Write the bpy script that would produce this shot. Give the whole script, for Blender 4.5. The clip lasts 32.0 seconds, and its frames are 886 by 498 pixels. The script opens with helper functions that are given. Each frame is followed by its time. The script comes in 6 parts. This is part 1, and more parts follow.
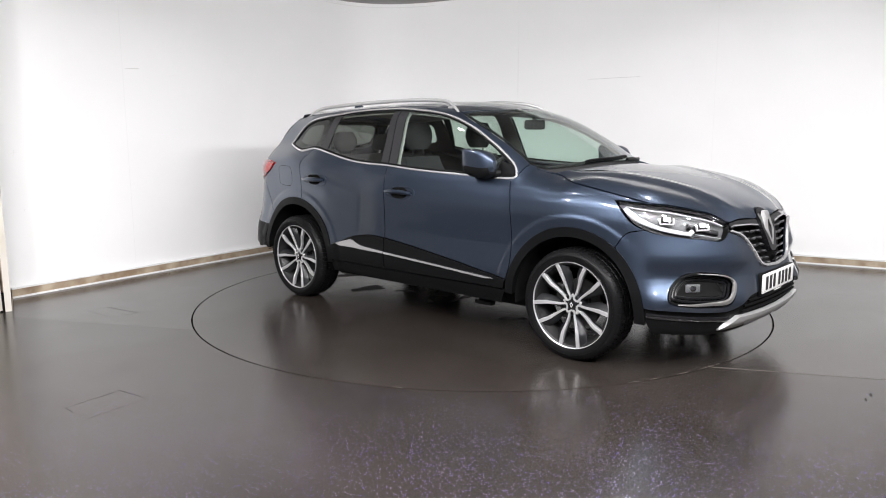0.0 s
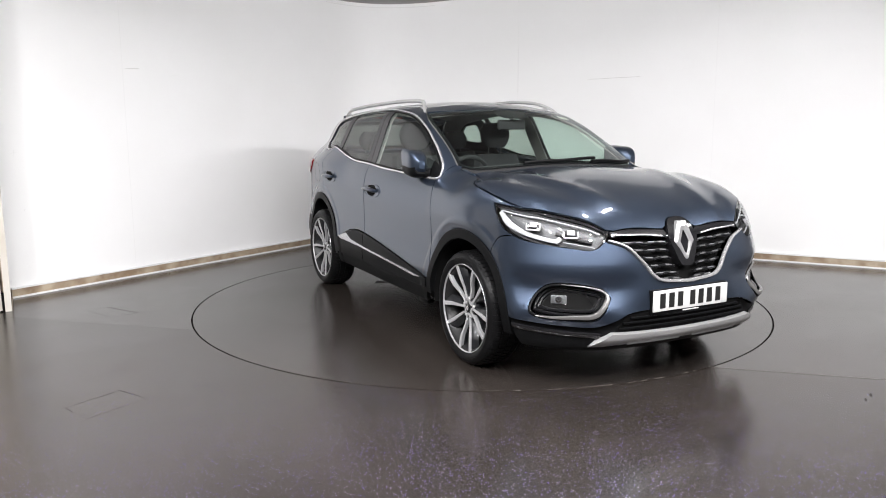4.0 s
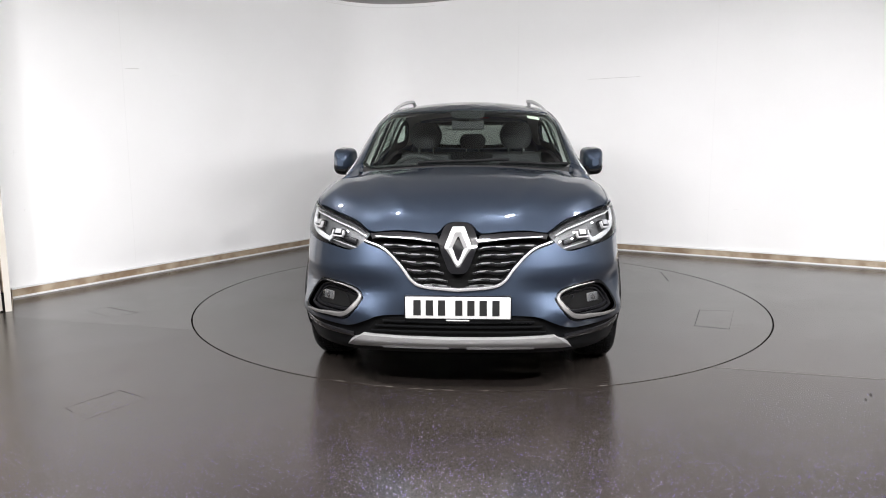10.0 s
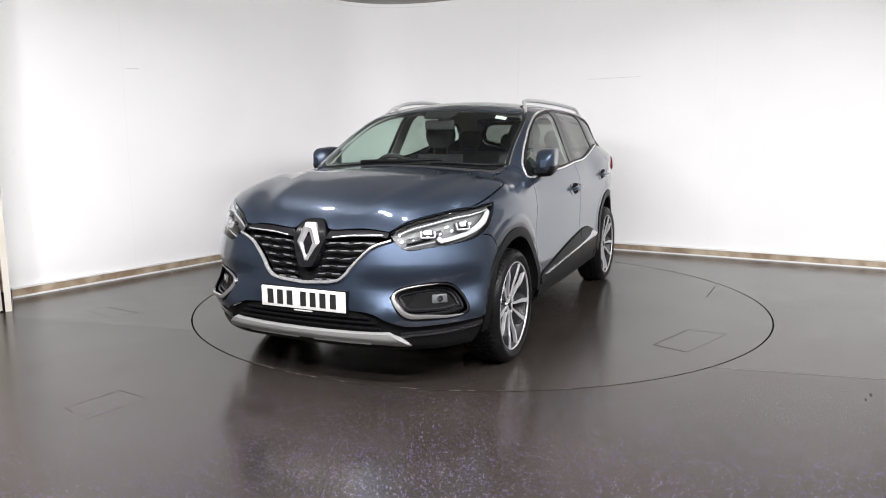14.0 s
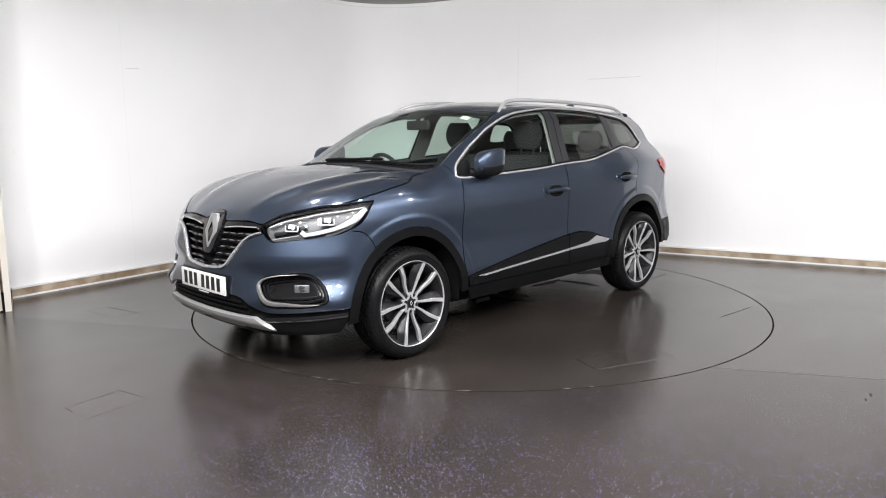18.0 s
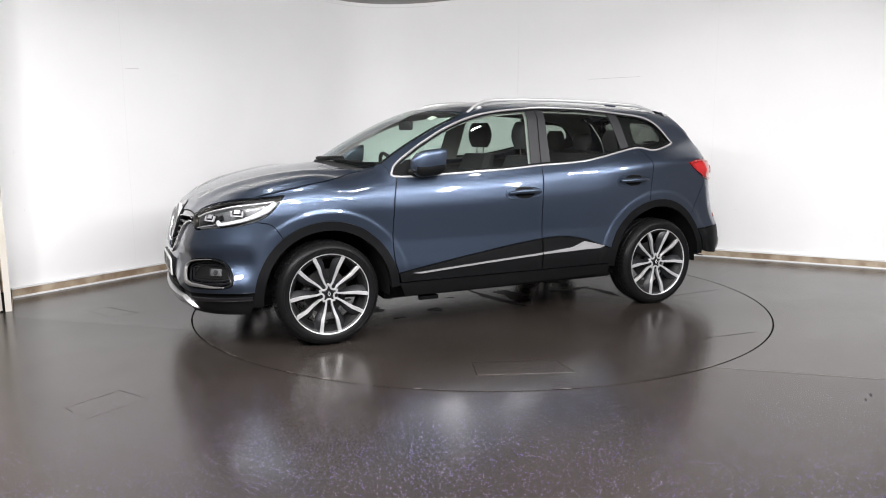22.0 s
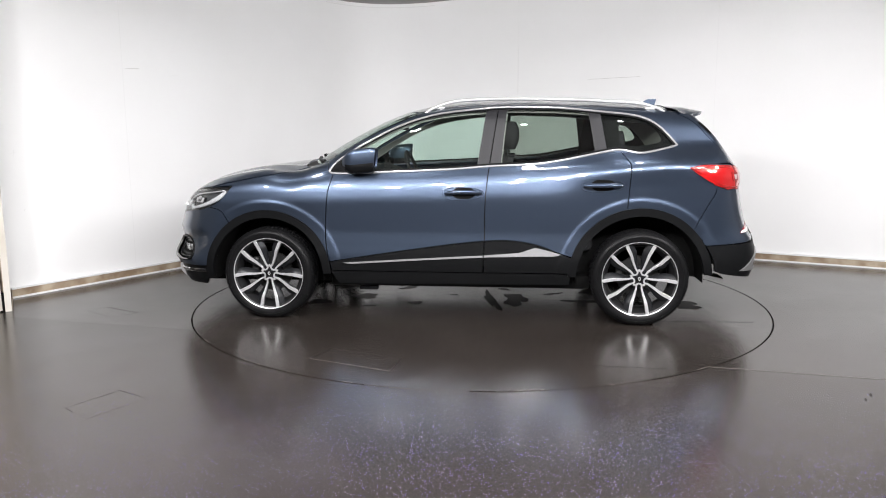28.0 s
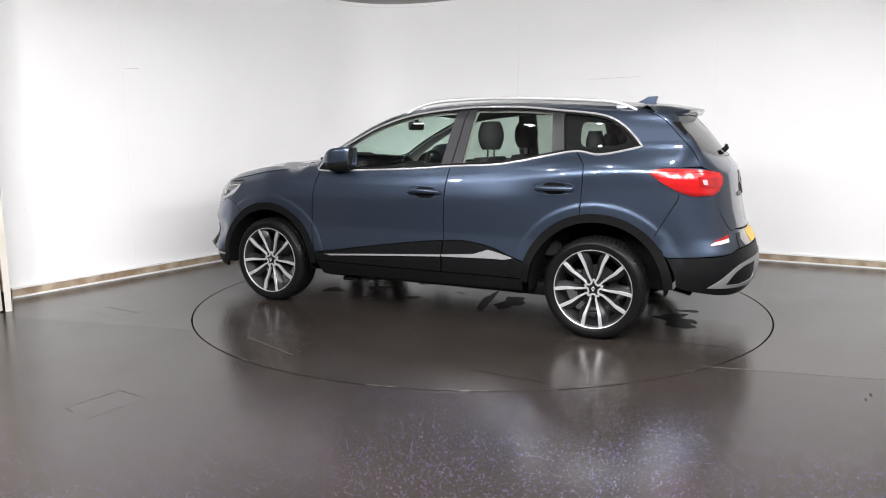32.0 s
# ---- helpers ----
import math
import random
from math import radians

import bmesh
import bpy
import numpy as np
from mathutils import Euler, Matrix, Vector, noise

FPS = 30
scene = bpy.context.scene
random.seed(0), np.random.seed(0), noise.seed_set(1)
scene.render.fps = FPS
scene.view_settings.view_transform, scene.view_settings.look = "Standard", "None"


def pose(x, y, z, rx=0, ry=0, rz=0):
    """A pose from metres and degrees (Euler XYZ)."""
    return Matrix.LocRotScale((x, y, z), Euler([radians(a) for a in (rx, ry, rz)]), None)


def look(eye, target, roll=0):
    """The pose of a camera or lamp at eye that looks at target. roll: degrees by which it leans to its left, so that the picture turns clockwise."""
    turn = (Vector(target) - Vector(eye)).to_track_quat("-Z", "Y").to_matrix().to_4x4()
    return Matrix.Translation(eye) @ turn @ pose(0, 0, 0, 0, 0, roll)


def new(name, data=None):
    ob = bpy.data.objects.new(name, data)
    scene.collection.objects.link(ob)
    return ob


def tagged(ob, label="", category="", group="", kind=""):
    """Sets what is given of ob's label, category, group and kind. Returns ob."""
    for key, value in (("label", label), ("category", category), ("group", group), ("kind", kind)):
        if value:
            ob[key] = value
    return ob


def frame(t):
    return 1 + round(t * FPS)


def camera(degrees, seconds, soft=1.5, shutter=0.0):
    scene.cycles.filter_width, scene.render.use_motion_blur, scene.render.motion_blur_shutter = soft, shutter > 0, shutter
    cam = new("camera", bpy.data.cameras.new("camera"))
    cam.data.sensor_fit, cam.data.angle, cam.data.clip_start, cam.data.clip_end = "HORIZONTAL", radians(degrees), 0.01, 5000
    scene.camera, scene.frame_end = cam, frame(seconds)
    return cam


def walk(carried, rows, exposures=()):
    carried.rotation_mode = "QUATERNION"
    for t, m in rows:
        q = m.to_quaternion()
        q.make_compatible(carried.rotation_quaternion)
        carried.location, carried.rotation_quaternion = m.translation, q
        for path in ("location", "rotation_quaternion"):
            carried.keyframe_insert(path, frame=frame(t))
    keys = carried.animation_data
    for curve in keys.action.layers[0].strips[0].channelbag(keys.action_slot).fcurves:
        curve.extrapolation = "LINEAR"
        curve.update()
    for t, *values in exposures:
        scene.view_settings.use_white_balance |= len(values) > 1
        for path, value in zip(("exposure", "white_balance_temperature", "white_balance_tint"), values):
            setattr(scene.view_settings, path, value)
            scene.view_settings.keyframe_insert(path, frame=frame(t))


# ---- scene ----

# ---- camera: stands still on a tripod before the turntable ----
cam = camera(61.7, 32.0, 1.0)
EYE = Vector((0, -5.974, 1.352))
AIM = EYE + Vector((-0.0483, 1.0, -0.1591))
walk(cam, [(0.0, look(EYE, AIM, -0.26)), (32.0, look(EYE, AIM, -0.26))])

# ---- light: a dim world behind closed walls; the lamps hang under the ceiling ----
world = bpy.data.worlds.new("world")
scene.world = world
world.use_nodes = True
world.node_tree.nodes["Background"].inputs[0].default_value = (0.9, 0.95, 1.0, 1)
world.node_tree.nodes["Background"].inputs[1].default_value = 0.05
scene.view_settings.exposure = 0.0
CEILING = 2.93
LAMP_WATTS, LAMP_SIZE = 10.0, 0.12
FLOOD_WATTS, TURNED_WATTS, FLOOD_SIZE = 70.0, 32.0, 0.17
LAMPS = [(1.95 * math.cos(radians(a)), 1.95 * math.sin(radians(a))) for a in (206, 242, 278, 314)]
TURNED = [(5.3 * math.cos(radians(a)), 5.3 * math.sin(radians(a))) for a in (240, 250, 260, 270, 280, 290, 301, 312, 323)]
# inner ring is added fill; no such lamps are known there
FILL_DOWN = [(4.1 * math.cos(radians(a)), 4.1 * math.sin(radians(a))) for a in (224, 240, 256, 272, 291, 311, 334)]
FLOODS = TURNED + FILL_DOWN


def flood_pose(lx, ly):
    """A floodlight under the ceiling: the outer ones turned towards the far corner, the inner ones, added as unseen
    fill, straight down.
    """
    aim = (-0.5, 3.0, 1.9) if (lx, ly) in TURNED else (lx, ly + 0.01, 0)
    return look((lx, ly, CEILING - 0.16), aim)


def area_light(name, m, size, watts, spread=180):
    data = bpy.data.lights.new(name, "AREA")
    data.shape, data.size, data.energy, data.color = "SQUARE", size, watts, (1.0, 0.982, 0.992)
    data.spread = radians(spread)
    new(name, data).matrix_world = m


for lx, ly in LAMPS:
    area_light("panel_light", look((lx, ly, CEILING - 0.062), (lx, ly, 0)), LAMP_SIZE, LAMP_WATTS)
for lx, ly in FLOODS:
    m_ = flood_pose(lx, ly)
    area_light("flood_and_fill_light", m_ @ Matrix.Translation((0, 0, -0.035)), FLOOD_SIZE, *((TURNED_WATTS, 140) if (lx, ly) in TURNED else (FLOOD_WATTS, 180)))


# ---- materials ----
def material(name, colour, rough=0.5, metal=0.0, coat=0.0, spec=0.5):
    m = bpy.data.materials.new(name)
    m.use_nodes = True
    b = m.node_tree.nodes["Principled BSDF"]
    b.inputs["Base Color"].default_value = (*colour, 1)
    b.inputs["Roughness"].default_value = rough
    b.inputs["Metallic"].default_value = metal
    b.inputs["Coat Weight"].default_value = coat
    b.inputs["Coat Roughness"].default_value = 0.03
    b.inputs["Specular IOR Level"].default_value = spec
    return m


def node(m, kind, links=(), operation=None, data_type=None):
    """A node of that kind; links: (input, socket or value)."""
    n = m.node_tree.nodes.new(kind)
    if operation:
        n.operation = operation
    if data_type:
        n.data_type = data_type
    for key, source in links:
        if hasattr(source, "is_output"):
            m.node_tree.links.new(source, n.inputs[key])
        else:
            n.inputs[key].default_value = source
    return n


def join(m, source, key):
    m.node_tree.links.new(source, m.node_tree.nodes["Principled BSDF"].inputs[key])


def coords(m, scale=1.0):
    c = node(m, "ShaderNodeTexCoord")
    return node(m, "ShaderNodeMapping", [("Vector", c.outputs["Object"]), ("Scale", (scale, scale, scale))]).outputs[0]


def stained(m, a, b, scale, low=0.4, high=0.6, detail=4.0):
    n = node(m, "ShaderNodeTexNoise", [("Vector", coords(m)), ("Scale", scale), ("Detail", detail)])
    r = node(m, "ShaderNodeValToRGB", [("Fac", n.outputs["Fac"])])
    r.color_ramp.elements[0].position, r.color_ramp.elements[1].position = low, high
    r.color_ramp.elements[0].color, r.color_ramp.elements[1].color = (*a, 1), (*b, 1)
    return r.outputs["Color"], n.outputs["Fac"]


def bumped(m, height, strength, distance=0.002):
    b = node(m, "ShaderNodeBump", [("Height", height), ("Strength", strength), ("Distance", distance)])
    join(m, b.outputs["Normal"], "Normal")


def make_paint():
    m = material("metallic_blue_grey_paint", (0.05, 0.075, 0.125), 0.35, 0.88, 1.0)
    flakes = node(m, "ShaderNodeTexVoronoi", [("Vector", coords(m)), ("Scale", 900.0)])
    mix = node(m, "ShaderNodeMix", [("Factor", flakes.outputs["Distance"])], data_type="RGBA")
    mix.inputs[6].default_value, mix.inputs[7].default_value = (0.064, 0.087, 0.130, 1), (0.042, 0.057, 0.088, 1)
    join(m, mix.outputs[2], "Base Color")
    return m


def make_floor(name, specks):
    m = material(name, (0.03, 0.027, 0.025), 0.3, 0.0, 0.0, 0.46 if specks else 0.68)
    colour, fac = stained(m, (0.0195, 0.0160, 0.0140), (0.029, 0.0240, 0.0212), 1.3, 0.3, 0.7, 6)
    if not specks:
        join(m, colour, "Base Color")
    cells = node(m, "ShaderNodeTexVoronoi", [("Vector", coords(m)), ("Scale", 112.0)])
    hue = node(m, "ShaderNodeSeparateColor", [(0, cells.outputs["Color"])])
    # flakes of uneven size, about 2 mm across
    size = node(m, "ShaderNodeMath", [(0, hue.outputs[2]), (1, 0.13), (2, 0.14)], operation="MULTIPLY_ADD")
    dots = node(m, "ShaderNodeMath", [(0, cells.outputs["Distance"]), (1, size.outputs[0])], operation="LESS_THAN")
    # they are worn away towards the turntable and in broad tracks
    place = node(m, "ShaderNodeSeparateXYZ", [(0, coords(m))])
    tracks = node(m, "ShaderNodeMath", [(0, fac), (1, 1.4), (2, -0.7)], operation="MULTIPLY_ADD")
    reach = node(m, "ShaderNodeMath", [(0, place.outputs[1]), (1, tracks.outputs[0])], operation="ADD")
    worn = node(m, "ShaderNodeMapRange", [("Value", reach.outputs[0]), ("From Min", -3.1), ("From Max", -1.9), ("To Min", 0.50), ("To Max", 0.96)])
    keep = node(m, "ShaderNodeMath", [(0, hue.outputs[0]), (1, worn.outputs[0])], operation="GREATER_THAN")
    amount = node(m, "ShaderNodeMath", [(0, dots.outputs[0]), (1, keep.outputs[0])], operation="MULTIPLY")
    speck = node(m, "ShaderNodeValToRGB", [("Fac", hue.outputs[1])])
    speck.color_ramp.elements[0].color, speck.color_ramp.elements[1].color = (0.12, 0.085, 0.40, 1), (0.32, 0.29, 0.38, 1)
    mix = node(m, "ShaderNodeMix", [("Factor", amount.outputs[0])], data_type="RGBA")
    m.node_tree.links.new(colour, mix.inputs[6])
    m.node_tree.links.new(speck.outputs[0], mix.inputs[7])
    if specks:
        join(m, mix.outputs[2], "Base Color")
    rough = node(m, "ShaderNodeMapRange", [("Value", fac), ("To Min", 0.16), ("To Max", 0.28)])
    scuffs = node(m, "ShaderNodeTexNoise", [("Vector", coords(m)), ("Scale", 8.0), ("Detail", 7.0), ("Roughness", 0.65)])
    uneven = node(m, "ShaderNodeMath", [(0, scuffs.outputs["Fac"]), (1, 0.10), (2, -0.05)], operation="MULTIPLY_ADD")
    total = node(m, "ShaderNodeMath", [(0, rough.outputs[0]), (1, uneven.outputs[0])], operation="ADD")
    join(m, total.outputs[0], "Roughness")
    fine = node(m, "ShaderNodeTexNoise", [("Vector", coords(m)), ("Scale", 160.0), ("Detail", 3.0)])
    bumped(m, fine.outputs["Fac"], 0.05, 0.0015)
    return m


def make_wall():
    m = material("white_wall_paint", (0.82, 0.82, 0.82), 0.55)
    colour, _ = stained(m, (0.85, 0.85, 0.845), (0.89, 0.89, 0.89), 0.9, 0.3, 0.7, 5)
    join(m, colour, "Base Color")
    fine = node(m, "ShaderNodeTexNoise", [("Vector", coords(m)), ("Scale", 90.0), ("Detail", 4.0)])
    bumped(m, fine.outputs["Fac"], 0.1, 0.002)
    return m


def make_worn(name, a, b, scale, rough):
    m = material(name, a, rough)
    colour, fac = stained(m, a, b, scale, 0.35, 0.65, 6)
    join(m, colour, "Base Color")
    bumped(m, fac, 0.2, 0.002)
    return m


def make_glass(name, tint, rough=0.0):
    """A thin pane: clear with a tint, and mirror-like towards grazing angles."""
    m = bpy.data.materials.new(name)
    m.use_nodes = True
    t = m.node_tree
    t.nodes.remove(t.nodes["Principled BSDF"])
    clear = node(m, "ShaderNodeBsdfTransparent", [("Color", (*tint, 1))])
    gloss = node(m, "ShaderNodeBsdfGlossy", [("Roughness", rough)])
    facing = node(m, "ShaderNodeLayerWeight", [("Blend", 0.5)])
    fifth = node(m, "ShaderNodeMath", [(0, facing.outputs["Facing"]), (1, 5.0)], operation="POWER")
    fres = node(m, "ShaderNodeMath", [(0, fifth.outputs[0]), (1, 0.90), (2, 0.10)], operation="MULTIPLY_ADD")
    mix = node(m, "ShaderNodeMixShader", [(0, fres.outputs[0]), (1, clear.outputs[0]), (2, gloss.outputs[0])])
    t.links.new(mix.outputs[0], t.nodes["Material Output"].inputs[0])
    return m


def glowing(name, colour, strength):
    m = material(name, colour)
    b = m.node_tree.nodes["Principled BSDF"]
    b.inputs["Emission Color"].default_value = (*colour, 1)
    b.inputs["Emission Strength"].default_value = strength
    return m


def make_plastic(name, colour, rough):
    m = material(name, colour, rough)
    fine = node(m, "ShaderNodeTexNoise", [("Vector", coords(m)), ("Scale", 420.0), ("Detail", 2.0)])
    bumped(m, fine.outputs["Fac"], 0.15, 0.0006)
    m.node_tree.nodes["Principled BSDF"].inputs["Specular IOR Level"].default_value = 0.10
    return m


PAINT = make_paint()
FLOOR = make_floor("plain_dark_vinyl", False)
SPECKLED = make_floor("speckled_vinyl", True)
WALL = make_wall()
SKIRTING = make_worn("scuffed_beige_skirting", (0.46, 0.38, 0.28), (0.24, 0.17, 0.11), 7.0, 0.5)
CREAMWOOD = make_worn("cream_door_paint", (0.60, 0.57, 0.52), (0.52, 0.48, 0.42), 3.0, 0.5)
CEIL = make_worn("grey_ceiling_board", (0.34, 0.335, 0.33), (0.39, 0.385, 0.38), 1.5, 0.8)
MATT_BLACK = material("matt_black", (0.004, 0.004, 0.004), 0.8, 0.0, 0.0, 0.08)
FAINT = material("faint_floor_joint", (0.009, 0.008, 0.0072), 0.5, 0.0, 0.0, 0.3)
SCUFF = material("grey_scuff", (0.58, 0.57, 0.56), 0.7)
PALEMARK = material("faint_wall_mark", (0.79, 0.79, 0.78), 0.6)
PALE = material("pale_worn_edge", (0.13, 0.12, 0.11), 0.45)
BLACK = make_plastic("grained_black_plastic", (0.0042, 0.0044, 0.0048), 0.42)
GLOSS = material("gloss_black", (0.008, 0.008, 0.009), 0.08, 0.0, 1.0)
CHROME = material("chrome", (0.80, 0.80, 0.81), 0.09, 1.0)
SKIDSILVER = material("dull_silver_plastic", (0.40, 0.40, 0.40), 0.36, 0.5)
# darker copy of the silver; carries the skid recess's shade in its colour
SKIDDARK = material("shaded_silver_plastic", (0.22, 0.22, 0.22), 0.4, 0.5)
TRIMBRIGHT = material("bright_grille_trim", (0.60, 0.60, 0.61), 0.22, 0.75)
SURROUND = material("chrome_window_trim", (0.68, 0.68, 0.69), 0.20, 0.7)
BEZEL = material("satin_bezel", (0.24, 0.235, 0.23), 0.34, 0.7)
SATIN = material("satin_silver", (0.50, 0.50, 0.50), 0.36, 0.5)
EMBLEM = material("satin_emblem", (0.30, 0.30, 0.30), 0.34, 0.6)
GRILLE = material("satin_black_grille", (0.006, 0.006, 0.007), 0.28, 0.0, 0.0, 0.3)
INSERT = material("bright_door_strip", (0.55, 0.55, 0.56), 0.25, 0.7)
RUBBER = make_plastic("tyre_rubber", (0.006, 0.006, 0.0064), 0.36)
MACHINED = material("machined_alloy", (0.60, 0.60, 0.61), 0.34, 0.65)
BARREL = material("black_rim_barrel", (0.006, 0.006, 0.0065), 0.45)
BRAKE = material("dull_brake_steel", (0.05, 0.05, 0.05), 0.5, 0.7)
ANTHRACITE = material("anthracite_wheel_paint", (0.010, 0.0105, 0.012), 0.35, 0.2, 0.2, 0.35)
CLOTH = make_plastic("black_cloth", (0.036, 0.036, 0.038), 0.85)
TRIM_DARK = make_plastic("dark_cabin_plastic", (0.028, 0.028, 0.029), 0.65)
UNDER = make_plastic("black_underbody", (0.006, 0.006, 0.006), 0.7)
TRIM_PALE = make_plastic("pale_grey_cabin_lining", (0.30, 0.30, 0.285), 0.8)
GREY_METAL = material("brake_steel", (0.35, 0.35, 0.36), 0.4, 1.0)
PILLAR = material("dark_grey_pillar_trim", (0.018, 0.018, 0.020), 0.35, 0.0, 0.2)
BOWL = material("grey_lamp_bowl", (0.075, 0.077, 0.08), 0.45, 0.3)
FLECK = material("grey_grille_fleck", (0.13, 0.13, 0.135), 0.4, 0.3)
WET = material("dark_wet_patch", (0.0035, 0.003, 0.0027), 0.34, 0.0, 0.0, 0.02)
GLASS = make_glass("greenish_glass", (0.79, 0.91, 0.85))
GLASS_REAR = make_glass("dark_privacy_glass", (0.20, 0.21, 0.20))
# tones of the added unseen walls, set by what the car reflects
GREY_WALL = make_worn("grey_unseen_wall", (0.24, 0.24, 0.24), (0.31, 0.305, 0.30), 1.2, 0.8)
DARK_WALL = make_worn("dark_unseen_wall", (0.15, 0.15, 0.155), (0.19, 0.19, 0.19), 1.2, 0.7)
GLASS_DARK = make_glass("tinted_glass", (0.58, 0.65, 0.60))
LENS = make_glass("clear_lens", (0.95, 0.96, 0.97))
RED = material("red_lens", (0.34, 0.008, 0.009), 0.12, 0.0, 1.0)
RED_DEEP = material("deep_red_lens", (0.25, 0.006, 0.006), 0.15, 0.0, 1.0)
WHITE_PLASTIC = material("white_plate", (0.56, 0.56, 0.55), 0.4)
LETTER = material("black_letter", (0.012, 0.012, 0.012), 0.4)
DRL = material("white_light_guide", (0.40, 0.41, 0.42), 0.45)
GUIDE = material("grey_lamp_bracket", (0.33, 0.33, 0.34), 0.4, 0.2)
LAMP_GLOW = glowing("lamp_diffuser", (1.0, 0.985, 0.975), 6.0)
WHITE_METAL = material("white_lamp_frame", (0.75, 0.75, 0.75), 0.4)
CREAM = material("cream_sticker", (0.72, 0.76, 0.66), 0.6)


# ---- builders ----
def part(name, bm, mat, parent=None, label="", smooth=True):
    """One mesh object out of a bmesh or a mesh, under a thing or a part."""
    if isinstance(bm, bmesh.types.BMesh):
        me = bpy.data.meshes.new(name)
        bm.to_mesh(me)
        bm.free()
        if smooth:
            me.polygons.foreach_set("use_smooth", [True] * len(me.polygons))
            me.set_sharp_from_angle(angle=radians(38))
    else:
        me = bm
    if mat is not None and not len(me.materials):
        me.materials.append(mat)
    ob = new(name, me)
    ob.parent = parent
    return tagged(ob, label)


def box(bm, centre, size, turn=None, bevel=0.0):
    geo = bmesh.ops.create_cube(bm, size=1.0)["verts"]
    m = Matrix.Translation(centre) @ (turn or Matrix.Identity(4)) @ Matrix.Diagonal((*size, 1))
    bmesh.ops.transform(bm, matrix=m, verts=geo)
    if bevel:
        edges = list({e for v in geo for e in v.link_edges})
        bmesh.ops.bevel(bm, geom=edges, offset=bevel, segments=2, affect="EDGES", profile=0.5)
    return bm


def boxed(centre, size, turn=None, bevel=0.0):
    return box(bmesh.new(), centre, size, turn, bevel)


def smooth(points, step=0.03):
    """Points along a smooth line through the given ones (Catmull-Rom)."""
    p = np.array(points, float)
    if len(p) < 3:
        n = max(2, int(np.linalg.norm(p[-1] - p[0]) / step) + 1)
        return p[0] + (p[-1] - p[0]) * np.linspace(0, 1, n)[:, None]
    q = np.vstack([2 * p[0] - p[1], p, 2 * p[-1] - p[-2]])
    out = []
    for i in range(1, len(q) - 2):
        n = max(2, int(np.linalg.norm(q[i + 1] - q[i]) / step) + 1)
        t = np.linspace(0, 1, n, endpoint=False)[:, None]
        out.append(0.5 * (2 * q[i] + (q[i + 1] - q[i - 1]) * t + (2 * q[i - 1] - 5 * q[i] + 4 * q[i + 1] - q[i + 2]) * t ** 2
                          + (3 * q[i] - q[i - 1] - 3 * q[i + 1] + q[i + 2]) * t ** 3))
    return np.vstack([*out, p[-1:]])


def loop(*runs, step=0.03):
    """A closed outline out of smooth runs that meet at corners."""
    pts = np.vstack([smooth(r, step) for r in runs])
    keep = [0]
    for i in range(1, len(pts)):
        if np.linalg.norm(pts[i] - pts[keep[-1]]) > 0.002:
            keep.append(i)
    if np.linalg.norm(pts[keep[-1]] - pts[0]) < 0.002:
        keep.pop()
    return pts[keep]


def shrink(pts, d):
    """The outline moved inwards by d."""
    nxt, prv = np.roll(pts, -1, 0), np.roll(pts, 1, 0)
    area = np.sum(pts[:, 0] * nxt[:, 1] - nxt[:, 0] * pts[:, 1])
    a, b = pts - prv, nxt - pts
    a /= np.maximum(np.linalg.norm(a, axis=1, keepdims=True), 1e-9)
    b /= np.maximum(np.linalg.norm(b, axis=1, keepdims=True), 1e-9)
    n = np.stack([-(a + b)[:, 1], (a + b)[:, 0]], -1)
    n /= np.maximum(np.linalg.norm(n, axis=1, keepdims=True), 0.4)
    return pts + n * d * (1 if area > 0 else -1)


def within(q, pts):
    """Which of the points q lie inside the outline."""
    x, y = q[:, 0][:, None], q[:, 1][:, None]
    a, b = pts, np.roll(pts, -1, 0)
    cross = (a[:, 1] > y) != (b[:, 1] > y)
    with np.errstate(divide="ignore", invalid="ignore"):
        at = a[:, 0] + (y - a[:, 1]) / (b[:, 1] - a[:, 1]) * (b[:, 0] - a[:, 0])
    return (np.sum(cross & (x < at), 1) % 2) == 1


